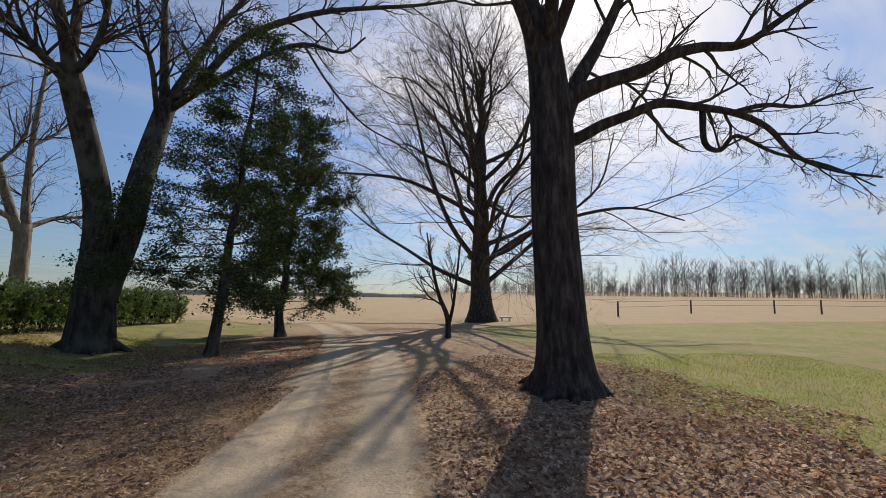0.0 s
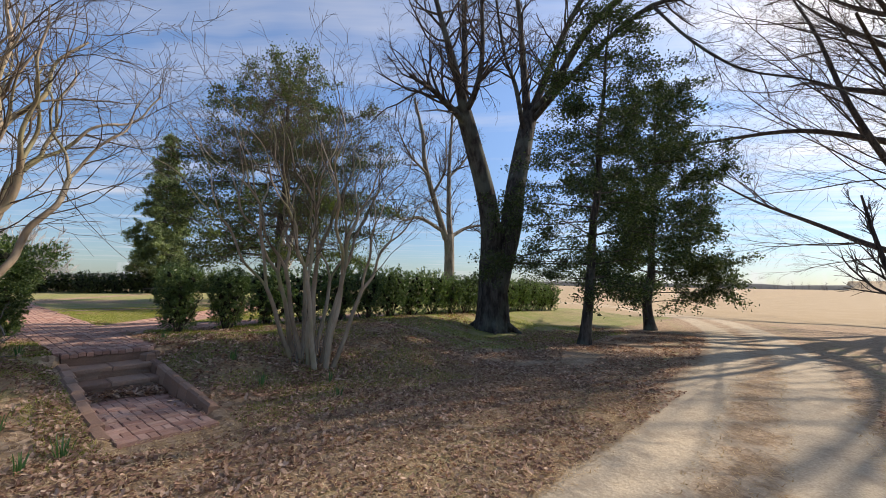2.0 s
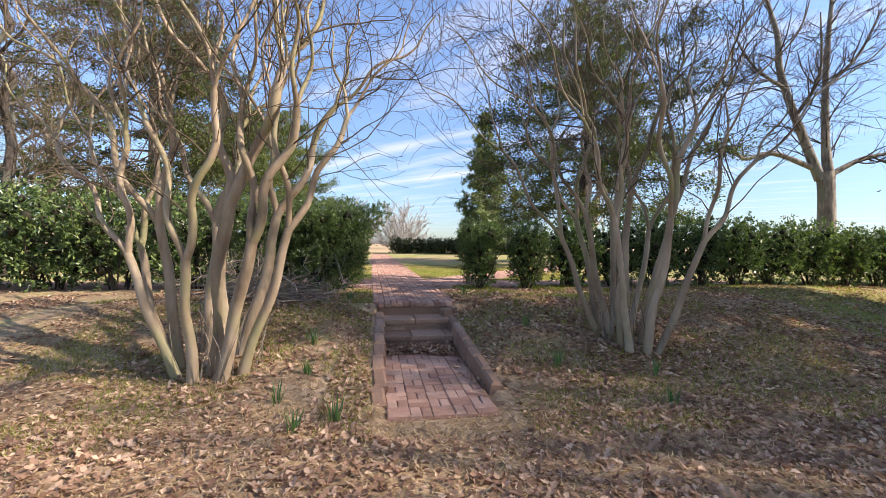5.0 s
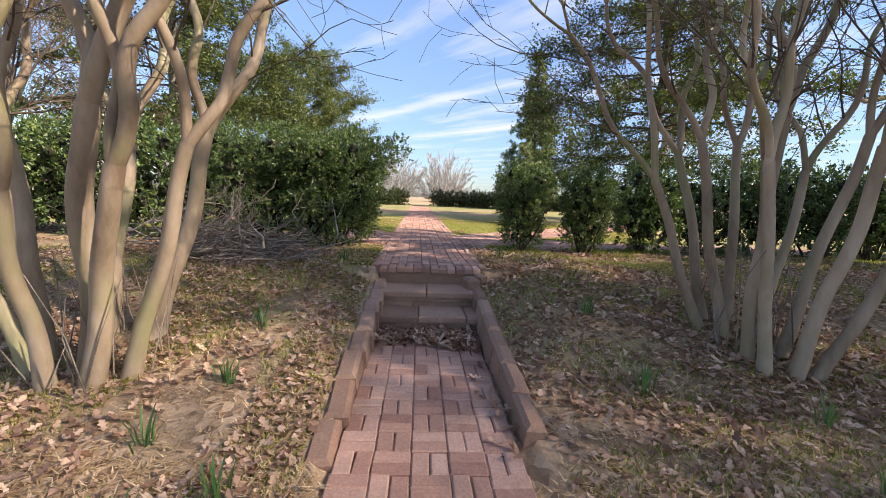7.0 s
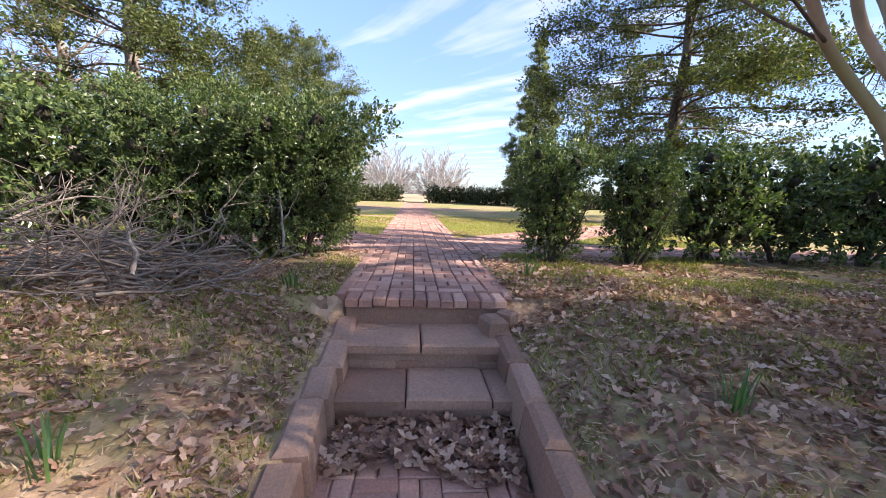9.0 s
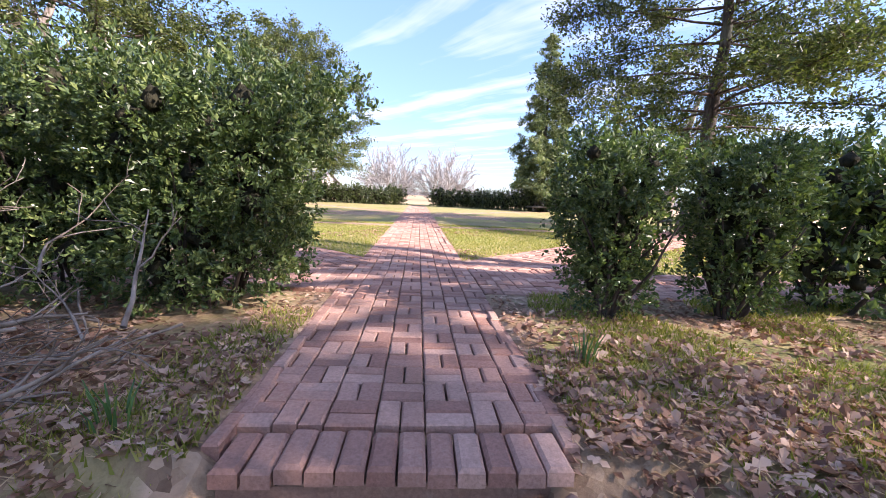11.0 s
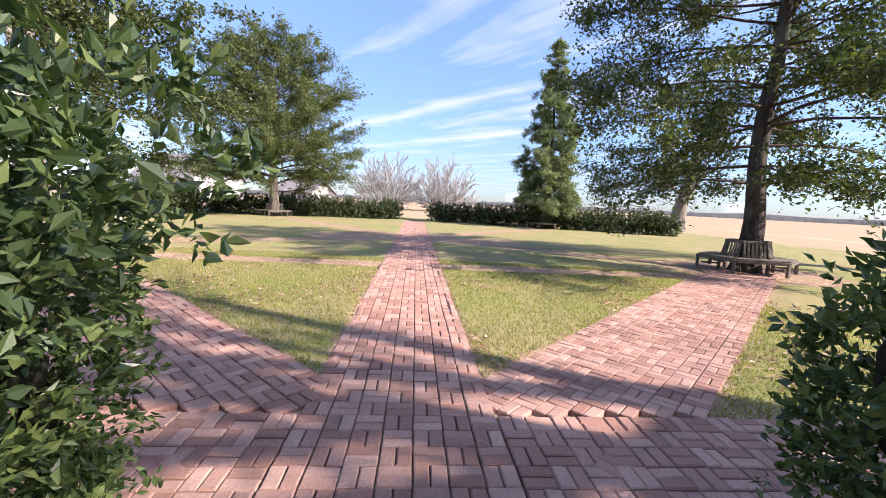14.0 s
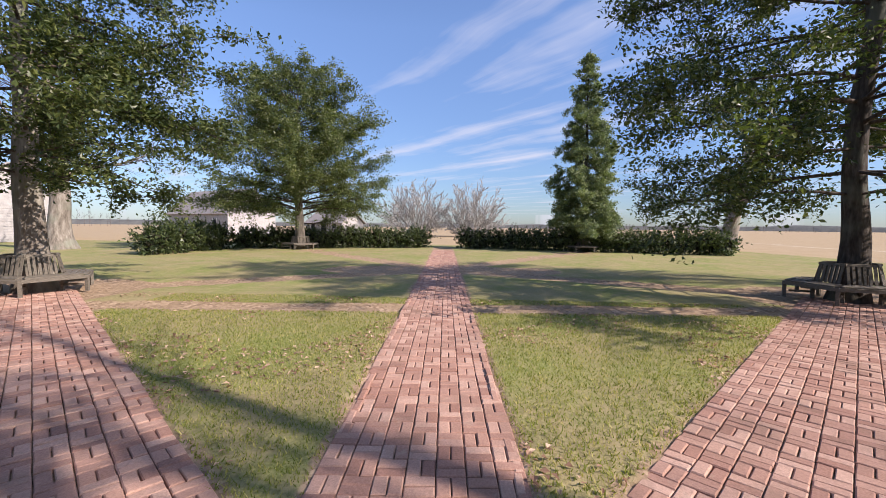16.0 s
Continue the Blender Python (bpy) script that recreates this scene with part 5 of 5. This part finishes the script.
# ---- far woods and horizon ----
def woods(name, label, line, depth, n, hgt, seed, thick=1.0, k=34):
    """A belt of bare trees, each with a stem and rising branches, too far off to pick apart."""
    rng = np.random.default_rng(seed)
    g = Geo()
    p = np.array(line, float)
    f = rng.uniform(0, len(p) - 1, n)
    i = np.minimum(f.astype(int), len(p) - 2)
    c = p[i] + (p[i + 1] - p[i]) * (f - i)[:, None] + rng.normal(size=(n, 2)) * depth
    o = np.concatenate([c, height(c[:, 0], c[:, 1])[:, None] - 0.5], 1)
    patch = 0.8 + 0.35 * np.sin(f * 7.0 + seed) * np.sin(f * 2.3)
    H = hgt * rng.uniform(0.2, 1.15, n) * patch
    up = np.array((0, 0, 1.0))
    r = 0.0062 * H * thick
    jit = rng.normal(0, 0.02, (n, 2, 3)) * H[:, None, None]
    g.tubes(np.stack([o, o + up * H[:, None] * 0.5 + jit[:, 0], o + up * H[:, None] + jit[:, 1]], 1), np.stack([r, r * 0.7, r * 0.25], 1), 4)
    s = rng.uniform(0.25, 0.97, (n, k))
    b0 = (o[:, None] + up * (H[:, None] * s)[..., None]).reshape(-1, 3)
    a = rng.uniform(0, 6.28, n * k)
    L = ((H[:, None] * 0.3) * (1.3 - s) * rng.uniform(0.5, 1.4, (n, k)) + 0.5).ravel()
    e = b0 + np.stack([np.cos(a) * L * 0.7, np.sin(a) * L * 0.7, L * 0.85], 1)
    rb2 = np.repeat(r, k)
    g.tubes(np.stack([b0, e], 1), np.stack([rb2 * 0.65, rb2 * 0.34], 1), 3)
    return tagged(new(name, g.mesh(name, M_WOODS)), label, "woods", kind="stuff")


woods("far_woods", "bare grey-brown woods along the field's edge", [(60, 235), (120, 200), (165, 165), (190, 120), (230, 60)], 9, 650, 19, 201, 0.8, 26)
woods("far_woods", "low brushy growth under the woods", [(60, 235), (120, 200), (165, 165), (190, 120), (230, 60)], 5, 700, 8, 205, 1.7, 14)
woods("far_woods", "distant bare woods on the horizon", [(10, 420), (60, 300), (80, 240)], 8, 200, 12, 202)
woods("far_woods", "distant belt of bare trees beyond the fields", [(-420, 60), (-380, 200), (-300, 400), (-120, 560), (20, 600)], 14, 420, 8, 203, 1.6, 9)
woods("far_woods", "distant belt of bare trees beyond the farm", [(-420, 60), (-430, -80), (-300, -260), (-120, -300)], 14, 260, 9, 204, 1.6, 9)


def ridge():
    n = 160
    th = np.linspace(0, 2 * np.pi, n, endpoint=False)
    top = np.array([11 + 5 * noise.noise(Vector((math.cos(a) * 9, math.sin(a) * 9, 0))) + 2.5 * noise.noise(Vector((math.cos(a) * 60, math.sin(a) * 60, 1))) for a in th])
    R = 1300
    v, f = [], []
    for r, zs in ((R - 40, np.full(n, -4.0)), (R - 20, top * 0.8), (R, top), (R + 200, np.full(n, -4.0))):
        v += [(math.cos(a) * r, math.sin(a) * r, z) for a, z in zip(th, zs)]
    for k in range(3):
        f += [(k * n + q, k * n + (q + 1) % n, (k + 1) * n + (q + 1) % n, (k + 1) * n + q) for q in range(n)]
    g = Geo()
    g.add(v, f)
    tagged(new("backdrop", g.mesh("backdrop", M_RIDGE)), "hazy wooded rise along the horizon", "backdrop", kind="structure")


ridge()


# ---- brush pile, litter, grass ----
def brush_pile():
    rng = np.random.default_rng(300)
    x, y = -10.0, -0.15
    t = thing("brush_pile", "heap of cut grey twigs and branches by the hedge", "brush pile", Matrix.Translation((x, y, hz(x, y))))
    sp = dict(segs=(5, 4, 3), kids=(3, 2), wob=0.16, trop=(-0.02, 0.0, 0.0), ang=(20, 50), ratio=0.6, thin=0.6, tip=0.003, **{"from": 0.25})
    for q in range(105):
        a = rng.normal(math.pi / 2, 0.7) + (math.pi if rng.uniform() < 0.5 else 0)
        c = np.array((rng.normal(0.1, 0.36), rng.normal(-0.4, 0.55), abs(rng.normal(0.05, 0.12)) + 0.02))
        L = rng.uniform(0.4, 1.15)
        d = np.array((math.cos(a), math.sin(a), rng.normal(0.06, 0.12)))
        if q % 9 == 0:
            d, L, c = np.array((-0.6, rng.normal(0, 0.5), 0.5)), rng.uniform(0.7, 1.1), c + np.array((-0.2, 0, 0.35))
        g = Geo()
        sprout(g, c - d * L / 2 + (0, 0, 0.06), d, L, rng.uniform(0.006, 0.018), 0, sp, rng)
        part("branch", g, M_STICK, t)


brush_pile()


def scatter(n, box, rng, keep):
    x, y = rng.uniform(box[0], box[1], n), rng.uniform(box[2], box[3], n)
    k = keep(x, y)
    return x[k], y[k]


def litter(name, label, n, box, size, seed, keep, lift=0.012):
    rng = np.random.default_rng(seed)
    x, y = scatter(n, box, rng, keep)
    g = Geo()
    leaves(g, np.stack([x, y, height(x, y) + lift + rng.uniform(0, 0.015, len(x))], 1), size, rng, 0.1, 0.62, 0.78)
    tagged(new(name, g.mesh(name, M_LITTER, False)), label, "fallen leaves", kind="stuff")


def oak_leaves(name, label, n, box, size, seed, keep, lift=0.012, deep=0.0):
    """Curled, lobed leaves lying loose."""
    rng = np.random.default_rng(seed)
    x, y = scatter(n, box, rng, keep)
    m = len(x)
    c = np.stack([x, y, height(x, y) + lift + rng.uniform(0, 0.012 + deep, m)], 1)
    rim = [(-0.5, 0.03), (-0.25, 0.2), (-0.1, 0.1), (0.1, 0.28), (0.2, 0.12), (0.36, 0.18), (0.5, 0.0), (0.36, -0.18), (0.2, -0.12), (0.1, -0.28), (-0.1, -0.1), (-0.25, -0.2)]
    a = rng.uniform(0, 6.28, m)
    nrm = rows_unit(rng.normal(size=(m, 3)) * 0.42 + np.array((0, 0, 1)))
    d = rows_unit(np.cross(nrm, np.stack([np.cos(a), np.sin(a), np.zeros(m)], 1)))
    e = np.cross(nrm, d)
    L = (size * rng.uniform(0.6, 1.3, m))[:, None]
    curl = rng.normal(0.5, 0.7, (m, 1))
    vs = [c]
    for u, v in rim:
        vs.append(c + d * L * u + e * L * v + nrm * L * curl * (u * u * 0.6 + v * v * 1.6))
    k = len(rim)
    i = np.arange(m)[:, None] * (k + 1)
    f = np.concatenate([i + np.array((0, 1 + q, 1 + (q + 1) % k, 1 + (q + 1) % k)) for q in range(k)], 1).reshape(-1, 4)
    g = Geo()
    g.add(np.stack(vs, 1).reshape(-1, 3), f)
    tagged(new(name, g.mesh(name, M_LITTER, False)), label, "fallen leaves", kind="stuff")


def patchy(x, y, s=0.5, k=0.0):
    return np.array([noise.noise(Vector((a * s, b * s, 7))) for a, b in zip(x, y)]) + k


off_walk = lambda x, y: walk_mask(x, y) < -0.04
litter("leaf_litter", "brown oak leaves lying thick under the oak", 24000, (-0.4, 7.5, 0.6, 14), 0.075, 401, lambda x, y: (track_dist(x, y) > 1.3) & (np.hypot((x - 2.6) / 3.6, (y - 7) / 6.5) + patchy(x, y) * 0.5 < 0.95))
litter("leaf_litter", "dry leaves over the bank beside the steps", 44000, (-10.8, -2.6, -4.5, 8.5), 0.055, 402, lambda x, y: ((np.abs(lower_walk(x, y)[1] + 0.05) > 0.68) | (lower_walk(x, y)[0] < -3.7)) & (patchy(x, y, 0.8, 0.3) > 0) & (np.hypot(x + 6, y - 2) < 8))
litter("leaf_litter", "dry leaves on the lawn by the garden walks", 15000, (-22, -9.5, -6, 9), 0.06, 403, lambda x, y: off_walk(x, y) & (patchy(x, y, 0.6, -0.05) > 0))
oak_leaves("leaf_pile", "drift of brown oak leaves at the foot of the steps", 1500, (-9.0, -8.2, 1.4, 2.75), 0.1, 404, lambda x, y: (np.abs(lower_walk(x, y)[1] + 0.04) < 0.48) & (lower_walk(x, y)[0] > -1.28 - 0.06 * np.sin(y * 9) - 0.3 * np.maximum(lower_walk(x, y)[1], 0)) & (lower_walk(x, y)[0] < -0.88), 0.055, 0.06)
oak_leaves("leaf_drift", "leaves blown along the curb and steps", 800, (-9.6, -6.6, 1.3, 2.9), 0.09, 405, lambda x, y: (lower_walk(x, y)[1] > 0.3 + 0.07 * np.sin(x * 6)) & (lower_walk(x, y)[1] < 0.46) & (lower_walk(x, y)[0] < -0.9), 0.055, 0.02)
oak_leaves("leaf_litter", "lobed oak leaves on the bank beside the steps", 9000, (-10.5, -4.2, -1.2, 6.0), 0.085, 407, lambda x, y: ((np.abs(lower_walk(x, y)[1] + 0.05) > 0.68) | (lower_walk(x, y)[0] < -3.7)) & (patchy(x, y, 1.1, 0.1) > 0), 0.02)
oak_leaves("leaf_litter", "lobed oak leaves beside the top of the steps", 900, (-11.6, -9.6, 2.7, 5.2), 0.095, 408, lambda x, y: off_walk(x, y) & (patchy(x, y, 1.1, 0.1) > 0), 0.02)
oak_leaves("leaf_litter", "lobed oak leaves near the drive and oak", 3500, (0.2, 5, 1.6, 6.5), 0.095, 409, lambda x, y: (track_dist(x, y) > 1.3), 0.02)
litter("leaf_litter", "scattered leaves on the drive's verge", 24000, (-9, -2.6, 4, 18), 0.07, 406, lambda x, y: (track_dist(x, y) > 1.3) & (patchy(x, y, 0.7, 0.1) > 0))


def grass(name, label, n, box, hgt, seed, keep):
    rng = np.random.default_rng(seed)
    x, y = scatter(n, box, rng, keep)
    m = len(x)
    z = height(x, y) - 0.005
    a = rng.uniform(0, 6.28, m)
    h = hgt * rng.uniform(0.5, 1.4, m)
    w = 0.005 + 0.003 * rng.uniform(0, 1, m)
    lx, ly = rng.normal(0, 0.5, m) * h, rng.normal(0, 0.5, m) * h
    v = np.stack([np.stack([x - np.cos(a) * w, y - np.sin(a) * w, z], 1), np.stack([x + np.cos(a) * w, y + np.sin(a) * w, z], 1), np.stack([x + lx, y + ly, z + h], 1)], 1)
    g = Geo()
    i = np.arange(m)[:, None] * 3
    g.add(v.reshape(-1, 3), (i + np.array((0, 1, 2, 2))))
    tagged(new(name, g.mesh(name, M_GRASS, False)), label, "grass", kind="stuff")


grass("lawn_grass", "short winter lawn between the brick walks", 150000, (-22, -13.4, -5, 8), 0.035, 501, lambda x, y: off_walk(x, y))
grass("lawn_grass", "tufts of grass beside the top of the steps", 26000, (-12.6, -9.4, 2.5, 6.5), 0.055, 502, lambda x, y: off_walk(x, y) & (patchy(x, y, 1.3, 0.08) > 0))
grass("lawn_grass", "grass by the hedge's foot", 2500, (-11.4, -9.6, 0.4, 1.4), 0.06, 503, lambda x, y: off_walk(x, y) & (patchy(x, y, 1.3, 0.08) > 0))
grass("lawn_grass", "thin grass on the bank", 56000, (-10, -5.8, -3, 7), 0.045, 504, lambda x, y: (np.abs(lower_walk(x, y)[1] + 0.05) > 0.68) & (patchy(x, y, 0.9, 0.12) > 0))
grass("lawn_grass", "rough grass under the maple", 40000, (-13.5, -6.5, 7, 17), 0.05, 506, lambda x, y: patchy(x, y, 0.8, 0.1) > 0)
litter("leaf_litter", "small dry leaves round the feet of the hedge shrubs", 9000, (-12.6, -9.5, -2.5, 6.5), 0.05, 411, lambda x, y: (walk_mask(x, y) < -0.06) & (patchy(x, y, 1.2, 0.2) > 0))
litter("leaf_litter", "leaves in the grass under the maple", 9000, (-13, -6, 7, 15), 0.07, 410, lambda x, y: patchy(x, y, 0.6, 0.1) > 0)
grass("lawn_grass", "mown grass on the open lawn", 60000, (2, 12, 1.5, 14), 0.04, 505, lambda x, y: x + patchy(x, y, 0.35) * 1.6 + 0.12 * (y - 8) > 4.5)


def straw(name, label, n, box, seed, keep):
    rng = np.random.default_rng(seed)
    x, y = scatter(n, box, rng, keep)
    m = len(x)
    a, L, w = rng.uniform(0, 6.28, m), rng.uniform(0.02, 0.075, m), rng.uniform(0.003, 0.007, m)
    z = height(x, y) + rng.uniform(0.004, 0.03, m)
    dx, dy = np.cos(a), np.sin(a)
    v = np.stack([np.stack([x - dy * w, y + dx * w, z], 1), np.stack([x + dy * w, y - dx * w, z], 1), np.stack([x + dx * L, y + dy * L, z + rng.uniform(-0.01, 0.03, m)], 1)], 1)
    g = Geo()
    g.add(v.reshape(-1, 3), np.arange(m)[:, None] * 3 + np.array((0, 1, 2, 2)))
    tagged(new(name, g.mesh(name, M_STRAW, False)), label, "dry grass", kind="stuff")


straw("dry_straw", "bleached grass and leaf scraps beside the drive", 70000, (-6.5, -2.4, -4, 8), 701, lambda x, y: (track_dist(x, y) > 1.1))
straw("dry_straw", "bleached scraps on the bank", 40000, (-10.5, -6.0, -3, 7.5), 702, lambda x, y: (np.abs(lower_walk(x, y)[1] + 0.05) > 0.68))
straw("dry_straw", "bleached scraps along the drive and under the oak", 34000, (-4, 6, 2, 12), 703, lambda x, y: (track_dist(x, y) > 1.0))
straw("dry_straw", "scraps on the drive's crown", 9000, (-2.6, 0.2, 2.5, 12), 704, lambda x, y: (track_dist(x, y) < 0.4))


def bulbs(c, n, seed):
    rng = np.random.default_rng(seed)
    t = thing("daffodil_clump", "clump of upright green bulb leaves in leaf litter", "plant", Matrix.Translation((*c, hz(*c))), "bulb clumps")
    for q in range(n):
        g = Geo()
        a, d = rng.uniform(0, 6.28), rng.uniform(0, 0.07)
        p = np.array((math.cos(a) * d, math.sin(a) * d, -0.01))
        o = np.array((math.cos(a), math.sin(a), 0)) * rng.uniform(0.02, 0.09)
        h = rng.uniform(0.12, 0.22)
        s = np.array((-math.sin(a), math.cos(a), 0)) * 0.006
        m1, m2 = p + o * 0.4 + (0, 0, h * 0.6), p + o + (0, 0, h)
        g.add([p - s, p + s, m1 + s, m1 - s, m2 + s * 0.4, m2 - s * 0.4], [(0, 1, 2, 3), (3, 2, 4, 5)])
        part("leaf", g, M_BULB, t)


for k, c in enumerate(((-7.2, 0.75), (-6.2, 1.2), (-7.9, 0.7), (-6.6, 0.6), (-9.75, 0.95), (-10.6, 3.0), (-7.3, 3.6), (-6.4, 4.4), (-8.3, 3.5), (-6.0, 0.9), (-7.0, 4.6))):
    bulbs(c, 16, 600 + k)

build_walks()
